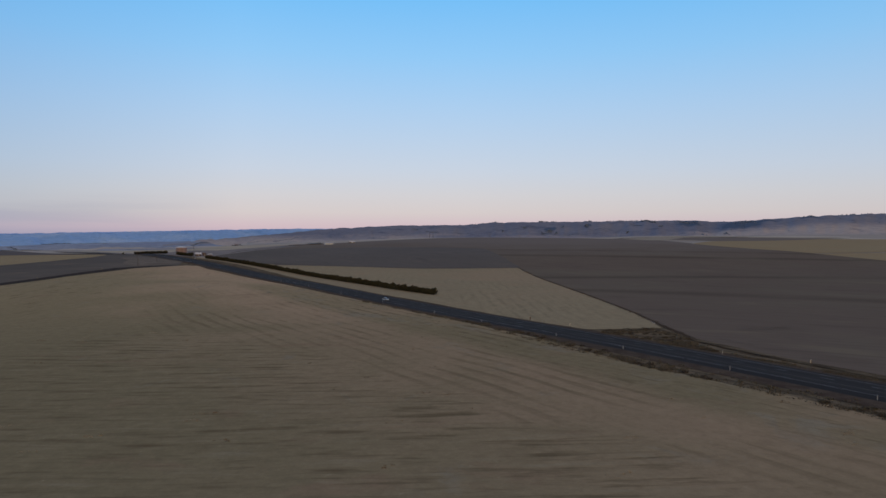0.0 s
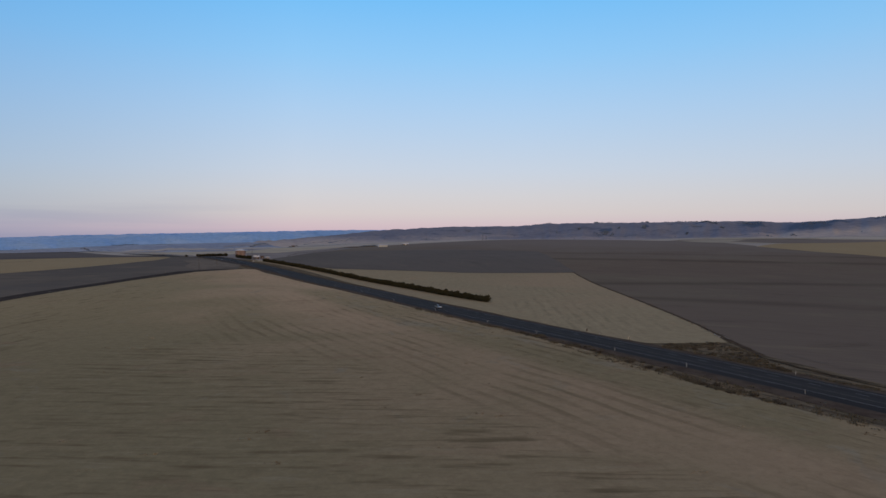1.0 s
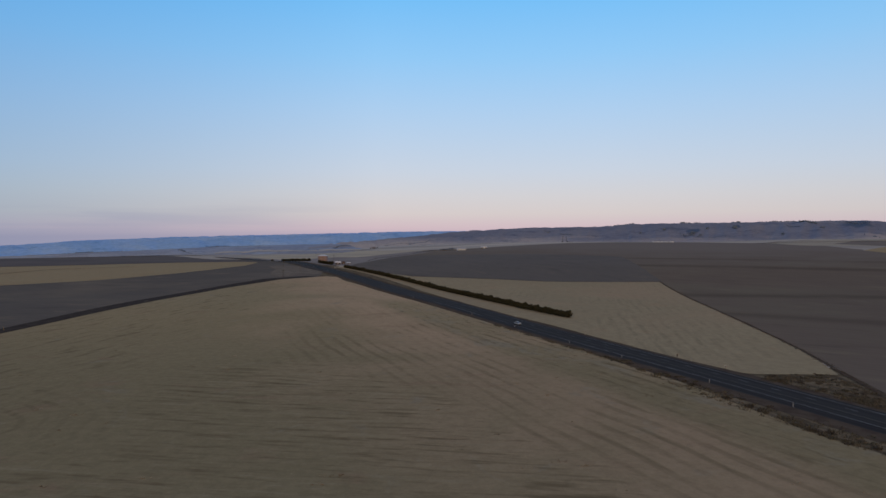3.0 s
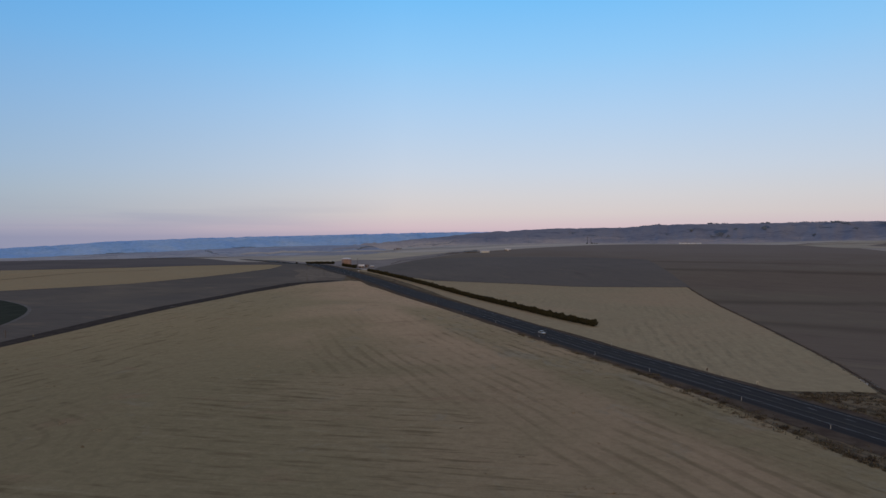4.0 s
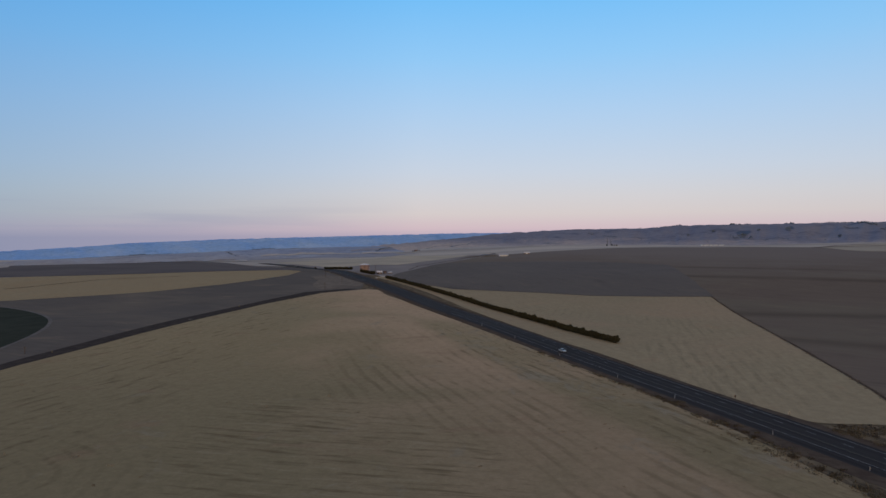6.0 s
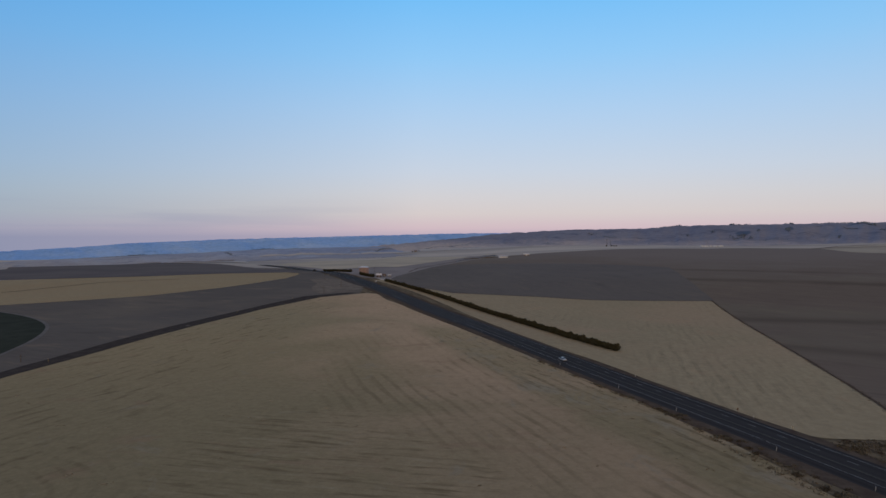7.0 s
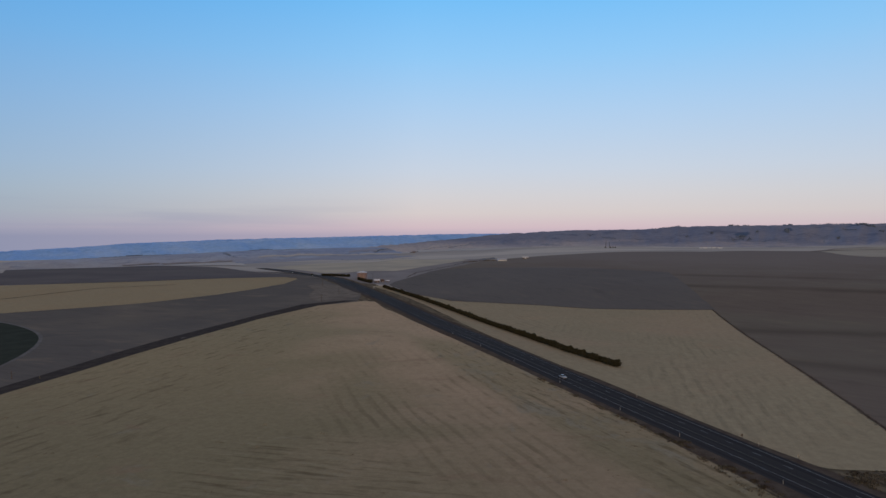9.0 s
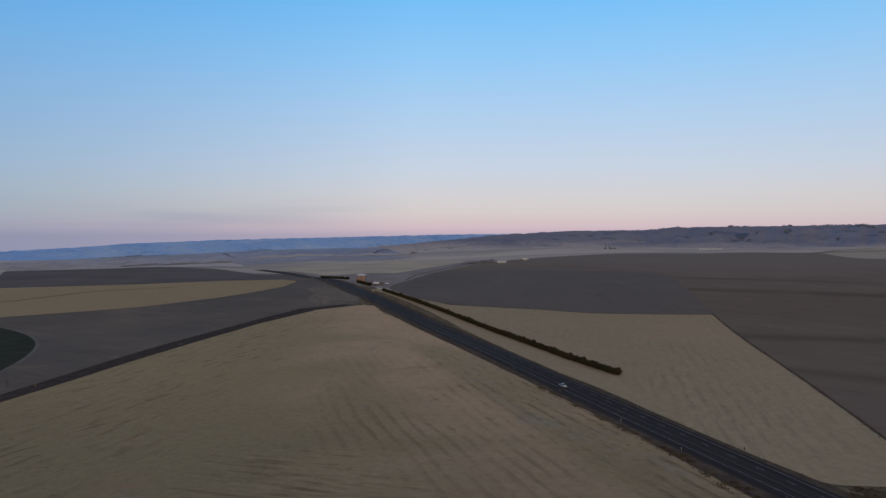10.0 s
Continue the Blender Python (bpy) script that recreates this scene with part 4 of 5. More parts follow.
def hill(name, table, a0, a1, r0, r1, r2, base, material, label, relief, turns):
    """A range of hills on a bow of bearings, with gullied slopes."""
    rows = 26
    verts, faces = [], []
    for i in range(turns + 1):
        b = a0 + (a1 - a0) * i / turns
        top = profile(table, b) + relief * 0.14 * noise.noise((b * 1.3, 0.0, 2.0)) + relief * 0.06 * noise.noise((b * 5.0, 0.0, 9.0))
        for j in range(rows + 1):
            f = j / rows
            r = r0 + (r1 - r0) * f / 0.8 if f < 0.8 else r1 + (r2 - r1) * (f - 0.8) / 0.2
            x, y = r * math.sin(radians(b)), r * math.cos(radians(b))
            low = height(x, y) + base
            rise = step(0.0, 1.0, min(1.0, f / 0.8)) ** 0.85
            z = low + (top - low) * rise if f < 0.8 else top - (f - 0.8) * 60
            slope = math.sin(math.pi * min(1.0, f / 0.8))
            z += relief * slope * (0.55 * noise.noise((b * 0.55, f * 1.4, 1.0)) + 0.30 * noise.noise((b * 1.9, f * 3.0, 4.0)))
            verts.append((x, y, z))
    k = rows + 1
    faces = [(i * k + j, (i + 1) * k + j, (i + 1) * k + j + 1, i * k + j + 1) for i in range(turns) for j in range(rows)]
    return tagged(new(name, mesh_of(name, verts, faces, material, True)), label, "hills", kind="structure")


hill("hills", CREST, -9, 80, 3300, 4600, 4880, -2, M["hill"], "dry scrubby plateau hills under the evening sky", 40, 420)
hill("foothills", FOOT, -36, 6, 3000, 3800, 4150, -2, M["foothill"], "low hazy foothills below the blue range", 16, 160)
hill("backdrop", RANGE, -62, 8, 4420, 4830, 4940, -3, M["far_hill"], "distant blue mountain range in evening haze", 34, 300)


# ---------------------------------------------------------------- helpers for things
def part(name, bm, material, parent, label=""):
    me = bpy.data.meshes.new(name)
    bm.to_mesh(me)
    bm.free()
    me.materials.append(material)
    ob = new(name, me)
    ob.parent = parent
    if label:
        ob["label"] = label
    return ob


def box(bm, x0, x1, y0, y1, z0, z1, bevel=0.0):
    made = bmesh.ops.create_cube(bm, size=1.0)
    vs = made["verts"]
    bmesh.ops.transform(bm, matrix=Matrix.LocRotScale(((x0 + x1) / 2, (y0 + y1) / 2, (z0 + z1) / 2), None, (x1 - x0, y1 - y0, z1 - z0)), verts=vs)
    if bevel:
        edges = list({e for v in vs for e in v.link_edges})
        bmesh.ops.bevel(bm, geom=edges, offset=bevel, segments=2, affect="EDGES", profile=0.5)
    return bm


def tube(bm, a, b, r0, r1=None, sides=8):
    """A tapered round bar from a to b."""
    a, b = Vector(a), Vector(b)
    made = bmesh.ops.create_cone(bm, cap_ends=True, segments=sides, radius1=r0, radius2=r0 if r1 is None else r1, depth=(b - a).length)
    turn = (b - a).to_track_quat("Z", "Y").to_matrix().to_4x4()
    bmesh.ops.transform(bm, matrix=Matrix.Translation((a + b) / 2) @ turn, verts=made["verts"])
    return bm


def prism(bm, outline, x0, x1):
    """A solid with that outline in y and z, from x0 to x1."""
    a = [bm.verts.new((x0, y, z)) for y, z in outline]
    b = [bm.verts.new((x1, y, z)) for y, z in outline]
    k = len(outline)
    bm.faces.new(a[::-1])
    bm.faces.new(b)
    for i in range(k):
        bm.faces.new((a[i], a[(i + 1) % k], b[(i + 1) % k], b[i]))
    return bm


def thing(name, x, y, turn, label, category, group="", lift=0.0, kind=""):
    ob = new(name)
    ob.matrix_basis = pose(x, y, height(x, y) + lift, 0, 0, turn)
    return tagged(ob, label, category, group, kind)


def leafy(seed, count, rx, ry, z0, z1, size, core=0.35, flat=1.0):
    """Verts and faces of a crown of small crossed leaf clumps, uneven and open."""
    rng = random.Random(seed)
    verts, faces = [], []
    lumps = [(rng.uniform(0, math.tau), rng.uniform(-0.5, 0.9), rng.uniform(0.10, 0.30)) for _ in range(7)]
    for _ in range(count):
        a, u = rng.uniform(0, math.tau), rng.uniform(-0.95, 1.0)
        reach = rng.uniform(core, 1.0) ** 0.5
        for la, lu, lr in lumps:
            reach += lr * max(0.0, 1 - (abs((a - la + math.pi) % math.tau - math.pi) + abs(u - lu)))
        s = math.sqrt(max(0.0, 1 - u * u)) * reach
        c = Vector((rx * s * math.cos(a), ry * s * math.sin(a), z0 + (z1 - z0) * (0.5 + 0.5 * u * min(1.12, reach))))
        q = size * rng.uniform(0.6, 1.3)
        e = Euler((rng.uniform(-0.9, 0.9), rng.uniform(-0.9, 0.9), rng.uniform(0, math.tau))).to_matrix()
        for p, r in (((1, 0, 0), (0, 0.25, 1)), ((0, 1, 0), (0.25, 0, 1))):
            i = len(verts)
            p, r = e @ Vector(p), e @ Vector(r)
            verts += [c - p * q * 0.5, c + p * q * 0.5, c + p * q * 0.25 + r * q * flat, c - p * q * 0.3 + r * q * 0.85 * flat]
            faces.append((i, i + 1, i + 2, i + 3))
    return verts, faces


def shrub_kind(seed, tall, wide, clumps=150):
    """A dense dark evergreen: short trunk and limbs under a crown that reaches the ground."""
    ob = new("evergreen_shrub")
    bm = bmesh.new()
    tube(bm, (0, 0, -0.3), (0.05, 0.03, tall * 0.6), 0.16, 0.06, 6)
    rng = random.Random(seed)
    for _ in range(4):
        a = rng.uniform(0, math.tau)
        z = tall * rng.uniform(0.15, 0.45)
        tube(bm, (0, 0, z), (math.cos(a) * wide * 0.35, math.sin(a) * wide * 0.35, z + tall * 0.25), 0.06, 0.02, 5)
    part("trunk", bm, M["bark"], ob)
    verts, faces = leafy(seed, clumps, wide / 2, wide / 2, 0.0, tall, 0.75)
    crown = new("crown", mesh_of("crown", verts, faces, M["shrub"]))
    crown.parent = ob
    return ob


def row_of_shrubs(places, kinds, label, group, rng, size=1.0):
    for x, y in places:
        src = kinds[rng.randrange(len(kinds))]
        k = size * rng.uniform(0.92, 1.08)
        m = pose(x + rng.uniform(-0.3, 0.3), y + rng.uniform(-0.3, 0.3), height(x, y) + 0.1, 0, 0, rng.uniform(0, 360))
        ob = copy_thing(src, m)
        ob.scale = (k, k, k * rng.uniform(0.92, 1.08))
        tagged(ob, label, "shrub", group)


def spaced(points, gap):
    out, left = [], 0.0
    for a, b in zip(points, points[1:]):
        d = math.hypot(b[0] - a[0], b[1] - a[1])
        while left < d:
            out.append((a[0] + (b[0] - a[0]) * left / d, a[1] + (b[1] - a[1]) * left / d))
            left += gap
        left -= d
    return out


# ---------------------------------------------------------------- windbreak rows
kinds = [shrub_kind(11 + i, (2.9, 3.2, 3.5, 3.0)[i], (3.4, 3.3, 3.6, 3.7)[i]) for i in range(4)]
rng = random.Random(5)
WINDBREAK = [(88.3, 318.6), (69.9, 360.2), (44.9, 430), (6.8, 532.1), (-68.4, 717.6)]
row_of_shrubs(spaced(WINDBREAK, 2.2), kinds, "dense dark evergreen shrub in a long windbreak row", "windbreak beside the highway", rng, 0.92)
row_of_shrubs(spaced([(-184, 957), (-134, 895)], 3.0), kinds, "dark evergreen shrub in a short hedge by the highway", "hedge by the highway", rng)
row_of_shrubs(spaced([(-112, 832), (-89, 778)], 2.8), kinds, "dark evergreen shrub screening the storage tank", "hedge by the tank", rng)
row_of_shrubs([(-205, 985), (-206, 987)], kinds, "lone dark evergreen shrub beside the highway", "lone shrubs", rng, 0.9)
FAR_TREES = [(-138, 3110), (-150, 3120), (-146, 3105), (-160, 3116), (-128, 3122),
             (690, 2600), (700, 2604), (664, 2584), (712, 2610), (-1786, 3660), (-1800, 3650), (-1770, 3668), (-1815, 3672), (-1755, 3655)]
row_of_shrubs(FAR_TREES, kinds, "dark tree near far farm buildings", "far farm trees", rng, 1.5)
for ob in kinds:
    for child in list(ob.children):
        bpy.data.objects.remove(child)
    bpy.data.objects.remove(ob)


# ---------------------------------------------------------------- scattered growth
def scatter(name, places, material, label, category, tall, seed, blades=9):
    """Many low tufts in one mesh, each a spray of bent blades."""
    rng = random.Random(seed)
    verts, faces = [], []
    for x, y, k in places:
        z = height(x, y) + 0.1
        h = tall * k
        for _ in range(blades):
            a, lean, w = rng.uniform(0, math.tau), rng.uniform(0.1, 0.9), h * rng.uniform(0.14, 0.32)
            bx, by = x + rng.uniform(-1.6, 1.6) * h, y + rng.uniform(-1.6, 1.6) * h
            dx, dy = math.cos(a), math.sin(a)
            t = h * rng.uniform(0.6, 1.2)
            i = len(verts)
            verts += [(bx - dy * w, by + dx * w, z - 0.1), (bx + dy * w, by - dx * w, z - 0.1),
                      (bx + dx * lean * h * 0.5 + dy * w * 0.7, by + dy * lean * h * 0.5 - dx * w * 0.7, z + t * 0.7),
                      (bx + dx * lean * h - dy * w * 0.2, by + dy * lean * h + dx * w * 0.2, z + t)]
            faces.append((i, i + 1, i + 2, i + 3))
    return tagged(new(name, mesh_of(name, verts, faces, material)), label, category, kind="stuff")


def patchy(x, y, scale=0.07, seed=0.0):
    return noise.noise((x * scale, y * scale, seed)) > 0.0


places, sages = [], []
for _ in range(4800):
    y = random.uniform(-60, 300)
    near = step(215, 150, y)
    off = -19.0 - (3.6 + 8.5 * near) * random.random() ** 0.55
    x, yy = road_at(y, off)
    if patchy(x, yy, 0.10) and random.random() < 0.6 or random.random() < 0.12:
        (places if random.random() < 0.75 else sages).append((x, yy, random.uniform(0.4, 1.3)))
for _ in range(2200):
    y = random.uniform(300, 700)
    x, yy = road_at(y, random.uniform(-23.5, -19.5))
    if patchy(x, yy, 0.05, 3.0):
        places.append((x, yy, random.uniform(0.3, 0.8)))
for _ in range(4200):
    y = random.uniform(20, 172)
    x, yy = road_at(y, random.uniform(2.4, 6.0))
    if patchy(x, yy, 0.09, 5.0) and random.random() < 0.6 or random.random() < 0.1:
        (places if random.random() < 0.8 else sages).append((x, yy, random.uniform(0.35, 1.2)))
for _ in range(1700):
    y = random.uniform(190, 760)
    x, yy = road_at(y, random.uniform(1.6, 4.6))
    if patchy(x, yy, 0.05, 8.0):
        places.append((x, yy, random.uniform(0.25, 0.8)))
for x, y in spaced(FENCE_LINE, 0.55):
    if noise.noise((x * 0.06, y * 0.06, 2.0)) > -0.35:
        places.append((x + random.uniform(-1.4, 1.4), y + random.uniform(-1.4, 1.4), random.uniform(0.4, 1.1)))
for _ in range(1500):
    y = random.uniform(134, 177)
    a, b = road_at(y, 3.5)[0], 128.5 + (y - 130) * 0.20
    x = random.uniform(a, max(b, a + 2))
    if patchy(x, y, 0.12, 6.0) and random.random() < 0.7 or random.random() < 0.1:
        (places if random.random() < 0.7 else sages).append((x, y, random.uniform(0.5, 1.5)))
scatter("dry_brush", places, M["brush"], "dry brown brush along the road verge", "brush", 0.33, 21)
scatter("sage_brush", sages, M["sage"], "grey-green low brush along the road verge", "brush", 0.42, 22)

clumps, greens = [], []
for _ in range(150):
    y = random.uniform(30, 235)
    x, yy = road_at(y, float(np.interp(y, [a for a, _ in EDGE], [b for _, b in EDGE])) + random.uniform(0.2, 1.8) + (random.uniform(0, 5) if random.random() < 0.25 else 0.0))
    if noise.noise((x * 0.05, yy * 0.05, 14.0)) > -0.12:
        (clumps if random.random() < 0.55 else greens).extend((x + random.gauss(0, 0.5), yy + random.gauss(0, 0.5), random.uniform(0.5, 1.25)) for _ in range(random.randrange(2, 5)))
for _ in range(70):
    y = random.uniform(128, 178)
    x = random.uniform(road_at(y, 4.5)[0], 126 + (y - 130) * 0.2)
    (clumps if random.random() < 0.8 else greens).extend((x + random.gauss(0, 0.6), y + random.gauss(0, 0.5), random.uniform(0.4, 1.0)) for _ in range(random.randrange(2, 4)))
scatter("roadside_bushes", clumps, M["brush_dark"], "dark brown bushes on the road verge", "brush", 0.46, 31, 26)
scatter("roadside_bushes", greens, M["sage"], "grey-green bushes on the road verge", "brush", 0.46, 32, 26)

scrub = [(cx + random.gauss(0, 5), cy + random.gauss(0, 5), random.uniform(0.4, 1.2)) for cx, cy in ((104, 1345), (88, 1340), (62, 1318), (52, 1306)) for _ in range(26)]
scatter("farm_scrub", scrub, M["brush"], "bare brown scrub beside the white barn", "brush", 1.5, 24, 12)

# loose straw in the cut field
heaps = []
for _ in range(190):
    x, y = random.uniform(-190, 110), random.uniform(40, 560)
    if x < road_at(y, -27)[0] and x > -225 + 0.22 * y and noise.noise((x * 0.02, y * 0.02, 12.0)) > -0.1:
        for _ in range(random.randrange(3, 9)):
            heaps.append((x + random.gauss(0, 0.75), y + random.gauss(0, 0.4), random.uniform(0.35, 0.9)))
for _ in range(110):
    x, y = random.uniform(20, 230), random.uniform(200, 560)
    if x > road_at(y, 16)[0] and x < 150 + (y - 221) * 0.26 - 4:
        for _ in range(random.randrange(2, 6)):
            heaps.append((x + random.gauss(0, 1.2), y + random.gauss(0, 0.6), random.uniform(0.3, 1.0)))
scatter("loose_straw", heaps, M["straw"], "loose heaps of straw on the stubble", "straw", 0.26, 23, 24)

# brown weed clumps left standing in the cut field
weeds = []
for _ in range(170):
    x, y = random.uniform(-190, 110), random.uniform(50, 560)
    if x < road_at(y, -25)[0] and x > -222 + 0.22 * y:
        weeds += [(x + random.gauss(0, 0.9), y + random.gauss(0, 0.4), random.uniform(0.4, 1.0)) for _ in range(random.randrange(2, 6))]
for _ in range(120):
    y = random.uniform(150, 520)
    x, yy = road_at(y, -23.5 - abs(random.gauss(0, 7)))
    weeds += [(x + random.gauss(0, 0.9), yy + random.gauss(0, 0.5), random.uniform(0.4, 1.0)) for _ in range(random.randrange(1, 4))]
scatter("dry_weeds", weeds, M["weed"], "rusty brown weed clumps in the stubble", "weeds", 0.24, 27, 12)

# bushes and trees on the plateau
spots = []
hill_rng = random.Random(9)


def hill_spot(b, r):
    x, y = r * math.sin(radians(b)), r * math.cos(radians(b))
    hit, where, _, _ = HILLS.ray_cast((x, y, 500), (0, 0, -1))
    return where if hit else None


HILLS = bpy.data.objects["hills"]
bpy.context.view_layer.update()
clusters = [(19.06, 4585, 16, 0.7, 3.5), (20.2, 4585, 16, 0.6, 4.0), (24.46, 4580, 26, 0.22, 6.5), (25.0, 4585, 14, 0.2, 5.0), (25.6, 4585, 10, 0.25, 4.0), (28.8, 4585, 10, 0.18, 5.5), (28.3, 4585, 5, 0.15, 4.0),
            (30.6, 4585, 14, 0.7, 4.0), (31.9, 4585, 18, 0.7, 4.5), (32.7, 4585, 22, 0.6, 5.0), (33.7, 4585, 12, 0.4, 4.5), (23.0, 3950, 12, 0.12, 6.0), (25.26, 3830, 30, 0.28, 5.5), (25.0, 3740, 24, 0.45, 4.5),
            (25.84, 3720, 12, 0.25, 5.0), (26.46, 4040, 8, 0.1, 5.5), (28.52, 4050, 22, 0.13, 7.0), (28.6, 3960, 16, 0.14, 6.5), (32.04, 3750, 7, 0.1, 5.5), (27.7, 3630, 22, 1.1, 3.0), (34.8, 3840, 9, 0.2, 5.0),
            (21.06, 3930, 6, 0.12, 5.0), (13.2, 4120, 20, 0.6, 3.5), (37.0, 4200, 26, 0.9, 5.0), (41.5, 4000, 24, 1.2, 5.0), (45.9, 4250, 16, 0.5, 5.0), (48.5, 4585, 14, 0.9, 5.0), (40.0, 3500, 5, 0.15, 6.0), (38.2, 3500, 6, 0.25, 4.0)]
# lines of brush and trees: bearing and distance of both ends, number, height
hedges = [(33.2, 4200, 34.4, 3980, 46, 5.5), (32.3, 4090, 33.2, 3930, 26, 3.5), (14.1, 3880, 15.3, 3740, 30, 3.0), (18.6, 4590, 20.6, 4590, 18, 3.5), (31.0, 4590, 33.4, 4590, 26, 4.0)]
for b0, r0, b1, r1, k, tall in hedges:
    for i in range(k):
        f = (i + hill_rng.random()) / k
        w = hill_spot(b0 + (b1 - b0) * f, r0 + (r1 - r0) * f + hill_rng.gauss(0, 12))
        if w:
            spots.append((w.x, w.y, w.z, tall * hill_rng.uniform(0.5, 1.25)))
for b, r, k, spread, tall in clusters:
    for _ in range(k):
        w = hill_spot(b + hill_rng.gauss(0, spread * 0.5), r + hill_rng.gauss(0, 22))
        if w:
            spots.append((w.x, w.y, w.z, tall * hill_rng.uniform(0.6, 1.2)))
for _ in range(60):
    w = hill_spot(hill_rng.uniform(5, 54), hill_rng.uniform(3500, 4590))
    if w:
        spots.append((w.x, w.y, w.z, hill_rng.uniform(2.4, 4.6)))
verts, faces = [], []
for n, (x, y, z, s) in enumerate(spots):
    vs, fs = leafy(300 + n, 26, s * 0.65, s * 0.65, -0.3, s, s * 0.42)
    base = len(verts)
    verts += [(v.x + x, v.y + y, v.z + z) for v in vs]
    faces += [tuple(base + i for i in f) for f in fs]
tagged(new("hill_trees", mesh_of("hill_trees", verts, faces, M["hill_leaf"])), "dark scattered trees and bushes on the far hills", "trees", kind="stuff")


# brush and tree lines on the far plain and foothills
FOOTHILLS, GROUND = bpy.data.objects["foothills"], bpy.data.objects["ground"]


def land_spot(x, y):
    best = None
    for ob in (HILLS, FOOTHILLS, GROUND):
        hit, where, _, _ = ob.ray_cast((x, y, 500), (0, 0, -1))
        if hit and (best is None or where.z > best.z):
            best = where
    return best


def polar(b, r):
    return r * math.sin(radians(b)), r * math.cos(radians(b))


def land_strip(name, rows, material, label, category):
    """A long thin field on the far slopes: bearing, near and far distance of its sides."""
    verts, faces, k = [], [], 6
    spans = [(b0 + (b1 - b0) * i / k, n0 + (n1 - n0) * i / k, f0 + (f1 - f0) * i / k) for (b0, n0, f0), (b1, n1, f1) in zip(rows, rows[1:]) for i in range(k)] + [rows[-1]]
    for b, near, far in spans:
        for j in range(5):
            r = near + (far - near) * j / 4 + 14.0 * noise.noise((b * 2.0, 3.0 * j, 8.0))
            x, y = polar(b, r)
            verts.append((x, y, land_spot(x, y).z + 1.2))
    faces = [(i * 5 + j, (i + 1) * 5 + j, (i + 1) * 5 + j + 1, i * 5 + j + 1) for i in range(len(spans) - 1) for j in range(4)]
    return tagged(new(name, mesh_of(name, verts, faces, material)), label, category, kind="structure")


land_strip("pale_field", [(-16.4, 3290, 3330), (-15.7, 3265, 3345), (-12.3, 3215, 3305), (-9.35, 3155, 3250), (-5.3, 3120, 3225), (-2.3, 3010, 3120), (0.5, 2960, 3050)], M["pale_far"], "long pale strip of dry grass below the foothills", "field")
land_strip("grey_field", [(-27.0, 3180, 3230), (-22.0, 3130, 3200), (-18.5, 3100, 3160)], M["brown_far"], "far brown tilled strip on the plain", "field")
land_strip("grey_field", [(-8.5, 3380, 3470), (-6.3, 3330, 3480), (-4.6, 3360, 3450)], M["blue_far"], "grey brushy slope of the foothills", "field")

brush_lines = [(polar(-17.0, 3780), polar(-15.2, 3790), 30, 4.0), (polar(-15.2, 3700), polar(-12.3, 3720), 34, 3.0), (polar(-1.74, 3640), polar(0.82, 3640), 44, 2.4), (polar(0.4, 3660), polar(2.77, 3860), 50, 2.8),
               (polar(1.6, 3490), polar(3.1, 3350), 24, 1.8), (polar(-0.2, 3100), polar(2.1, 3080), 34, 1.8), (polar(-6.3, 3300), polar(-4.8, 3510), 34, 3.6), (polar(-6.0, 3380), polar(-5.2, 3440), 16, 4.0),
               ((-1913, 3507), (-1540, 3553), 80, 3.0), ((-1800, 3590), (-1716, 3586), 26, 6.0), ((-1187, 3408), (-1095, 3226), 20, 2.6), ((-1160, 3328), (-1023, 3120), 20, 2.4), ((-1797, 2660), (-900, 1530), 60, 1.6),
               ((-771, 1357), (-584, 1346), 26, 1.2), ((-827, 2684), (-700, 2660), 20, 2.0), ((-368, 2230), (-66, 1690), 60, 1.3), ((16.9, 1186), (83, 1411), 60, 0.9), ((83, 1411), (120, 1450), 20, 2.4)]
far_spots = []
for (x0, y0), (x1, y1), k, tall in brush_lines:
    for i in range(k):
        f = (i + hill_rng.random()) / k
        w = land_spot(x0 + (x1 - x0) * f + hill_rng.gauss(0, 3), y0 + (y1 - y0) * f + hill_rng.gauss(0, 6))
        if w:
            far_spots.append((w.x, w.y, w.z, tall * hill_rng.uniform(0.5, 1.3)))
verts, faces = [], []
for n, (x, y, z, s) in enumerate(far_spots):
    vs, fs = leafy(900 + n, 14, s * 1.3, s * 1.3, -0.3, s * 0.7, s * 0.55)
    base = len(verts)
    verts += [(v.x + x, v.y + y, v.z + z) for v in vs]
    faces += [tuple(base + i for i in f) for f in fs]
tagged(new("far_brush", mesh_of("far_brush", verts, faces, M["plain_leaf"])), "haze-grey brush and tree lines across the far plain", "brush", kind="stuff")


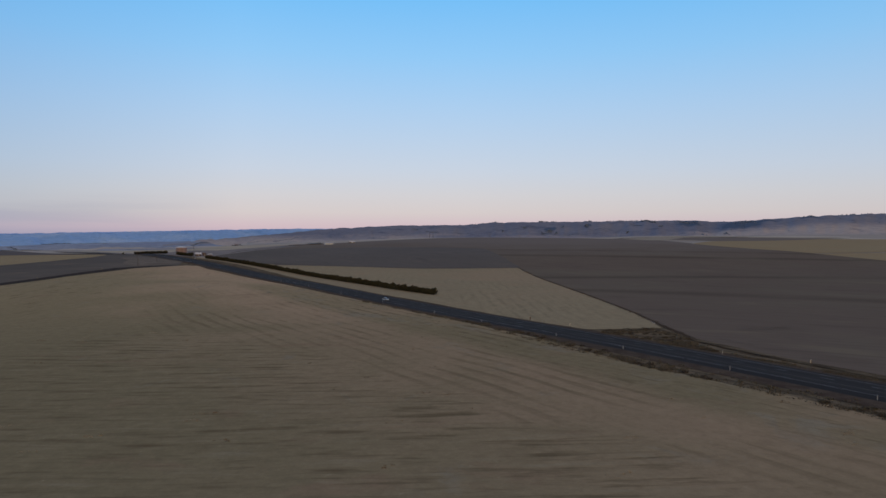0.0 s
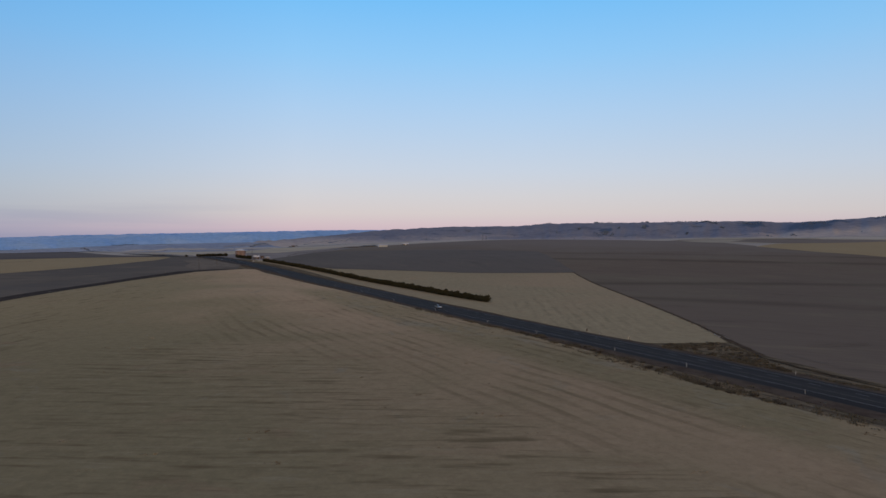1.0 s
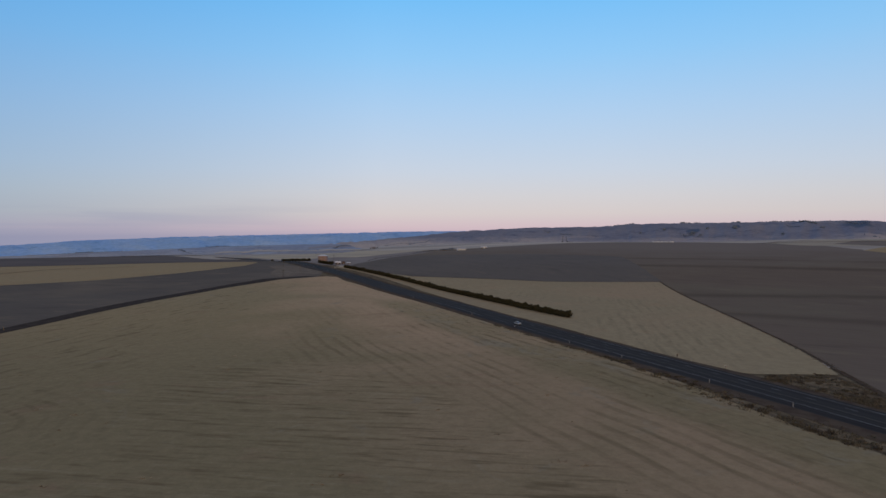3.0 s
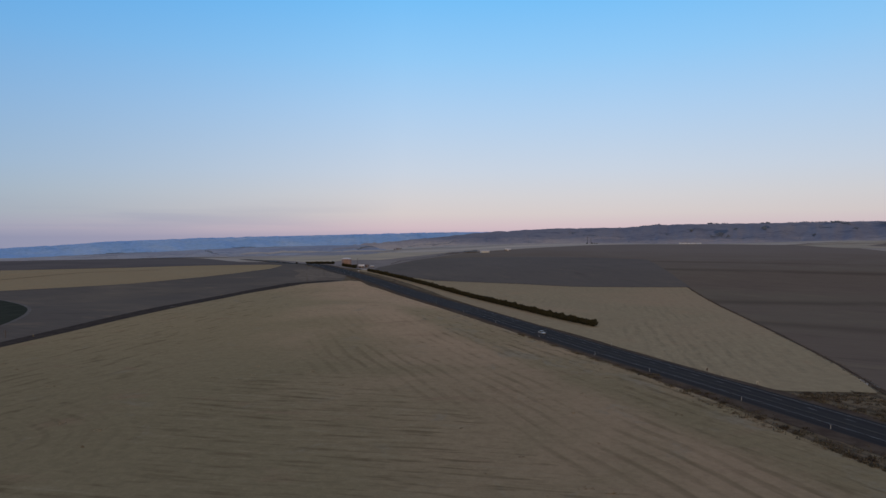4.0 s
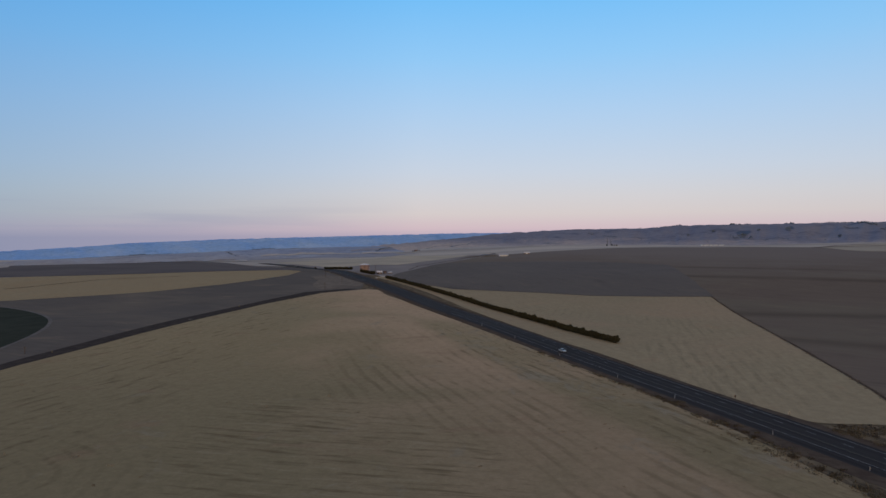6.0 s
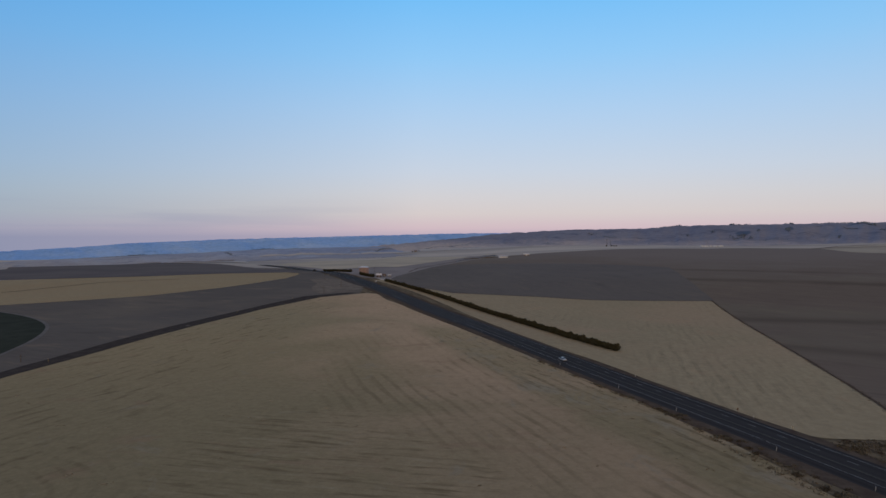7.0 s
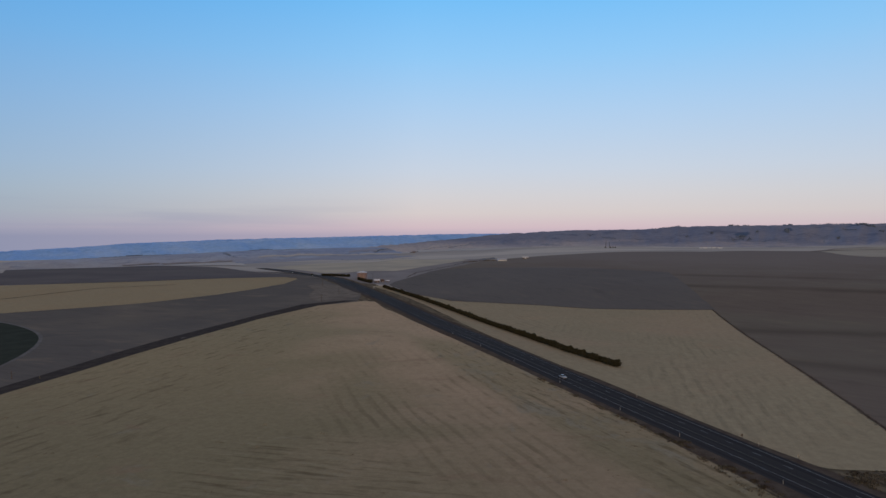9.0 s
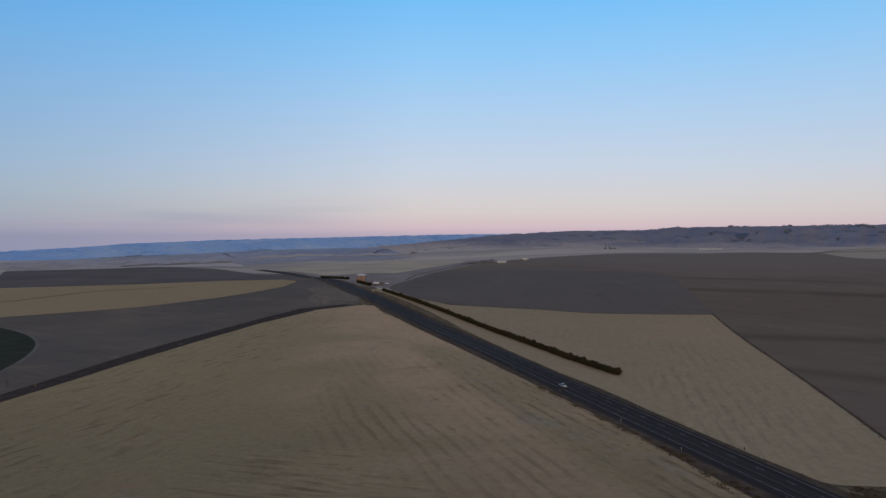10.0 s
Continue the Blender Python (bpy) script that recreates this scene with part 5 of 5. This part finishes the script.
# ---------------------------------------------------------------- storage tank
def storage_tank(x, y):
    ob = thing("storage_tank", x, y, 0, "rust-red round storage tank with a white domed roof", "tank", lift=-0.2)
    bm = bmesh.new()
    bmesh.ops.create_cone(bm, cap_ends=True, segments=48, radius1=6.8, radius2=6.8, depth=9.4, matrix=Matrix.Translation((0, 0, 4.7)))
    part("shell", bm, M["tank_red"], ob)
    bm = bmesh.new()
    bmesh.ops.create_cone(bm, cap_ends=True, segments=48, radius1=7.1, radius2=4.2, depth=1.1, matrix=Matrix.Translation((0, 0, 9.95)))
    bmesh.ops.create_cone(bm, cap_ends=True, segments=48, radius1=4.2, radius2=0.9, depth=0.6, matrix=Matrix.Translation((0, 0, 10.8)))
    part("roof", bm, M["roof_white"], ob, "white domed roof")
    for z in (2.4, 4.8, 7.2):
        bm = bmesh.new()
        bmesh.ops.create_cone(bm, cap_ends=False, segments=48, radius1=6.87, radius2=6.87, depth=0.12, matrix=Matrix.Translation((0, 0, z)))
        part("hoop", bm, M["dark_steel"], ob)
    bm = bmesh.new()
    for s in (-0.25, 0.25):
        tube(bm, (s, -6.98, 0), (s, -6.98, 10.2), 0.05, None, 6)
    for i in range(24):
        tube(bm, (-0.25, -6.98, 0.5 + 0.4 * i), (0.25, -6.98, 0.5 + 0.4 * i), 0.03, None, 4)
    part("ladder", bm, M["steel"], ob)
    bm = bmesh.new()
    tube(bm, (0, 0, 11.0), (0, 0, 11.7), 0.5, 0.5, 12)
    part("vent", bm, M["steel"], ob)
    return ob


storage_tank(-110, 850)


# ---------------------------------------------------------------- buildings
def building(name, x, y, turn, long, deep, wall, ridge, wall_mat, roof_mat, label, category, openings=(), chimney=False):
    """A gabled building: four walls, two roof slopes, doors and windows set into the long fronts."""
    ob = thing(name, x, y, turn, label, category, lift=-0.1)
    h, d = long / 2, deep / 2
    bm = bmesh.new()
    prism(bm, [(-d, -0.4), (d, -0.4), (d, wall), (0, ridge - 0.15), (-d, wall)], -h, h)
    part("wall", bm, wall_mat, ob)
    for s in (-1, 1):
        bm = bmesh.new()
        o = 0.45
        fall = (ridge - wall) / d
        prism(bm, [(0, ridge), (0, ridge + 0.18), (s * (d + o), wall - fall * o + 0.18), (s * (d + o), wall - fall * o)][::s], -h - 0.4, h + 0.4)
        part("roof", bm, roof_mat, ob)
    for kind, ox, w, z0, z1, side in openings:
        bm = bmesh.new()
        y1 = side * d
        box(bm, ox - w / 2, ox + w / 2, y1 - 0.06, y1 + 0.06, z0, z1)
        o = part(kind, bm, M["pane"] if kind == "window" else (M["barn_white"] if category == "barn" else M["roof_grey"]), ob)
        bm = bmesh.new()
        for a in (ox - w / 2, ox + w / 2):
            box(bm, a - 0.06, a + 0.06, y1 - 0.09, y1 + 0.09, z0, z1)
        box(bm, ox - w / 2 - 0.06, ox + w / 2 + 0.06, y1 - 0.09, y1 + 0.09, z1, z1 + 0.12)
        part("frame", bm, M["white"], o)
    if chimney:
        bm = bmesh.new()
        box(bm, h * 0.4 - 0.4, h * 0.4 + 0.4, -0.4, 0.4, wall, ridge + 0.9, 0.05)
        part("chimney", bm, M["wall_brown"], ob)
    return ob


HOUSE = [("window", -2.6, 1.3, 0.9, 2.2, -1), ("window", 2.4, 1.3, 0.9, 2.2, -1), ("door", 0.1, 1.0, 0.0, 2.1, -1)]
building("farm_house", -84, 792, 12, 6.4, 6.0, 2.6, 4.2, M["wall_brown"], M["roof_white"], "small brown farmhouse with a pale metal roof", "house", HOUSE, True)
building("garden_shed", -77.5, 797, 12, 3.6, 4.0, 2.6, 3.6, M["wall_brown"], M["wall_brown"], "brown wooden shed beside the farmhouse", "shed", [("door", 0, 1.1, 0, 2.1, -1)])
building("lean_to", -71, 800, 8, 4.2, 3.0, 1.7, 2.2, M["wall_tan"], M["roof_white"], "low open shed with a pale roof near the windbreak", "shed", [("door", 0, 2.2, 0, 1.7, -1)])
BARN = [("door", -5.0, 3.6, 0.0, 3.2, -1), ("door", 3.5, 3.6, 0.0, 3.2, -1), ("window", 8.0, 1.4, 1.4, 2.4, -1)]
building("barn", 123, 1318, 6, 18.5, 8, 3.2, 5.2, M["barn_white"], M["roof_pale"], "long white metal barn on the hillside", "barn", BARN)
building("barn", 180, 1386, 4, 13, 7, 2.6, 4.4, M["wall_tan"], M["roof_white"], "smaller tan barn with a pale roof", "barn", [("door", 0, 3.4, 0, 3.0, -1)])
building("farm_house", -143, 3100, 10, 18, 11, 5.0, 8.5, M["wall_brown"], M["roof_grey"], "far brown farmhouse among trees", "house", [("window", -4, 1.6, 1.2, 2.8, -1), ("window", 4, 1.6, 1.2, 2.8, -1)])


# ---------------------------------------------------------------- white storage units on the far rise
def container_unit(x, y, turn):
    ob = thing("storage_container", x, y, turn, "white metal storage container on a far field", "container", "row of white containers", lift=0.2)
    bm = bmesh.new()
    box(bm, -4.2, 4.2, -1.6, 1.6, 0.1, 3.4, 0.08)
    part("body", bm, M["barn_white"], ob)
    for i in range(9):
        bm = bmesh.new()
        box(bm, -3.9 + i * 0.92, -3.7 + i * 0.92, -1.68, -1.6, 0.3, 3.2)
        part("rib", bm, M["barn_white"], ob)
    bm = bmesh.new()
    box(bm, 4.2, 4.28, -1.4, 1.4, 0.25, 3.2)
    part("door", bm, M["steel"], ob)
    return ob


for i in range(8):
    f = i / 7 + (0.0, 0.015, -0.02, 0.01, 0.03, -0.01, 0.02, 0.0)[i]
    container_unit(938 + 98 * f, 2298 + 54 * f, (4, -8, 12, 0, 20, -5, 9, -14)[i])


# ---------------------------------------------------------------- masts and poles
def lattice_mast(x, y, tall):
    ob = thing("lattice_mast", x, y, 0, "slender steel lattice mast on the far plain", "mast", "far masts")
    for a in range(3):
        bm = bmesh.new()
        c, s = math.cos(a * math.tau / 3), math.sin(a * math.tau / 3)
        tube(bm, (1.2 * c, 1.2 * s, -0.2), (0.4 * c, 0.4 * s, tall), 0.28, 0.16, 6)
        part("leg", bm, M["dark_steel"], ob)
    for i in range(9):
        bm = bmesh.new()
        z0, z1 = tall * i / 9, tall * (i + 1) / 9
        r0, r1 = 1.2 - 0.8 * i / 9, 1.2 - 0.8 * (i + 1) / 9
        for a in range(3):
            p, q = a * math.tau / 3, (a + 1) * math.tau / 3
            tube(bm, (r0 * math.cos(p), r0 * math.sin(p), z0), (r1 * math.cos(q), r1 * math.sin(q), z1), 0.09, None, 4)
        part("brace", bm, M["dark_steel"], ob)
    return ob


lattice_mast(668, 2592, 30)
lattice_mast(682, 2590, 26)


def utility_pole(x, y, turn, tall, label="weathered wooden utility pole with a crossarm"):
    ob = thing("utility_pole", x, y, turn, label, "utility pole", "utility poles")
    bm = bmesh.new()
    tube(bm, (0, 0, -0.3), (0, 0, tall), 0.19, 0.12, 8)
    part("pole", bm, M["wood"], ob)
    bm = bmesh.new()
    box(bm, -1.2, 1.2, 0.10, 0.22, tall - 1.0, tall - 0.84, 0.01)
    part("crossarm", bm, M["wood"], ob)
    for s in (-1.05, -0.4, 0.4, 1.05):
        bm = bmesh.new()
        tube(bm, (s, 0.16, tall - 0.84), (s, 0.16, tall - 0.62), 0.06, 0.04, 6)
        part("insulator", bm, M["steel"], ob)
    return ob


utility_pole(-88, 783, 15, 12.5)
for x, y, tall in ((-113.3, 581.7, 7.0), (-107.1, 641.6, 7.0), (-142.1, 737.2, 7.5), (-206.1, 297, 3.8)):
    utility_pole(x, y, 20, tall)


def marker_post(x, y, label, material, group, tall=1.15):
    ob = thing("marker_post", x, y, 0, label, "marker post", group, lift=0.15)
    bm = bmesh.new()
    box(bm, -0.045, 0.045, -0.025, 0.025, -0.2, tall, 0.01)
    part("post", bm, material, ob)
    bm = bmesh.new()
    box(bm, -0.05, 0.05, -0.045, -0.03, tall - 0.28, tall - 0.06)
    part("reflector", bm, M["steel"], ob, "small grey reflector")
    return ob


for y in (43, 78, 111, 145, 173, 213.5, 246, 290, 335, 377, 420):
    marker_post(*road_at(y, -16.2), "white plastic roadside delineator post", M["white"], "delineators along the highway", 1.2)
for y in (62, 125, 199, 260, 320):
    marker_post(*road_at(y, 2.2), "white plastic roadside delineator post", M["white"], "delineators along the highway", 1.2)
for x, y in ((-191.7, 295.3), (-153.4, 457.3), (-133.2, 542.3)):
    marker_post(x, y, "faded yellow marker post on the soil strip", M["yellow"], "yellow markers on the soil strip", 1.5)


M["orange"] = simple("faded_orange_plastic", c3(0.62, 0.20, 0.07), c3(0.50, 0.17, 0.07), 4.0, 0.6)
marker_post(27.8, 433, "orange marker post in the stubble strip", M["orange"], "orange markers", 1.5)


def road_sign(x, y, turn, label, face, tall=2.6):
    ob = thing("road_sign", x, y, turn, label, "road sign", lift=0.1)
    bm = bmesh.new()
    box(bm, -0.05, 0.05, -0.05, 0.05, -0.2, tall, 0.01)
    part("post", bm, M["wood"], ob)
    bm = bmesh.new()
    box(bm, -0.32, 0.32, -0.09, -0.05, tall - 0.75, tall + 0.05, 0.01)
    part("panel", bm, face, ob)
    return ob


road_sign(*road_at(101, 2.6), 200, "small off-white road sign on a wooden post", M["sign"])
road_sign(*road_at(206, 2.6), 200, "dark weathered road sign on a wooden post", M["wall_brown"], 1.5)
road_sign(*road_at(186, 4.0), 200, "low off-white roadside sign on a wooden post", M["sign"], 1.2)
bm = bmesh.new()
cabinet = thing("utility_cabinet", -78, 707, 20, "small white roadside utility cabinet", "cabinet", lift=0.1)
box(bm, -0.8, 0.8, -0.5, 0.5, 0.0, 1.7, 0.05)
part("body", bm, M["white"], cabinet)
bm = bmesh.new()
box(bm, -0.7, 0.7, -0.54, -0.5, 0.1, 1.55, 0.01)
part("door", bm, M["steel"], cabinet)


# ---------------------------------------------------------------- vehicles
def car(y, off, turn, paint, label, group, lit=False):
    x, yy = road_at(y, off)
    ob = thing("car", x, yy, turn, label, "car", group)
    ob.location.z = height(x, yy) + 0.29
    side = [(-2.25, 0.32), (-2.3, 0.62), (-2.1, 0.86), (-0.95, 0.98), (1.75, 1.02), (2.2, 0.96), (2.32, 0.6), (2.25, 0.3)]
    bm = bmesh.new()
    prism(bm, side, -0.88, 0.88)
    bmesh.ops.recalc_face_normals(bm, faces=bm.faces)
    bmesh.ops.bevel(bm, geom=list(bm.edges), offset=0.06, segments=2, affect="EDGES", profile=0.5)
    body = part("body", bm, paint, ob)
    bm = bmesh.new()
    prism(bm, [(-0.95, 0.96), (-0.25, 1.43), (1.05, 1.46), (1.85, 1.0)], -0.74, 0.74)
    bmesh.ops.recalc_face_normals(bm, faces=bm.faces)
    bmesh.ops.bevel(bm, geom=list(bm.edges), offset=0.05, segments=2, affect="EDGES", profile=0.5)
    part("windows", bm, M["car_glass"], ob, "dark tinted glass")
    bm = bmesh.new()
    prism(bm, [(-0.2, 1.42), (-0.15, 1.48), (0.95, 1.5), (1.05, 1.45)], -0.70, 0.70)
    bmesh.ops.recalc_face_normals(bm, faces=bm.faces)
    part("roof", bm, paint, ob)
    for wx in (-0.80, 0.80):
        for wy in (-1.42, 1.40):
            bm = bmesh.new()
            tube(bm, (wx - 0.11, wy, 0.33), (wx + 0.11, wy, 0.33), 0.33, None, 20)
            wheel = part("wheel", bm, M["rubber"], ob, "black tyre")
            bm = bmesh.new()
            s = 1 if wx > 0 else -1
            tube(bm, (wx + s * 0.10, wy, 0.33), (wx + s * 0.125, wy, 0.33), 0.2, None, 14)
            part("rim", bm, M["steel"], wheel)
    for wx in (-0.62, 0.62):
        bm = bmesh.new()
        box(bm, wx - 0.18, wx + 0.18, -2.31, -2.2, 0.6, 0.76, 0.02)
        part("headlight", bm, M["headlamp"] if lit else M["white"], ob)
        bm = bmesh.new()
        box(bm, wx - 0.18, wx + 0.18, 2.2, 2.31, 0.68, 0.84, 0.02)
        part("tail_light", bm, M["tail"], ob)
        bm = bmesh.new()
        box(bm, wx * 1.5 - 0.09, wx * 1.5 + 0.09, -0.85, -0.68, 0.95, 1.08, 0.02)
        part("mirror", bm, paint, body)
    return ob


car(297, -10.4, 18, M["silver"], "silver sedan driving on the dark highway", "cars on the highway")
car(990, -10.4, 30, M["paint_dark"], "far dark car with lit headlights on the highway", "cars on the highway", True)
car(1098, -10.4, 36, M["paint_dark"], "far dark car with lit headlights on the highway", "cars on the highway", True)
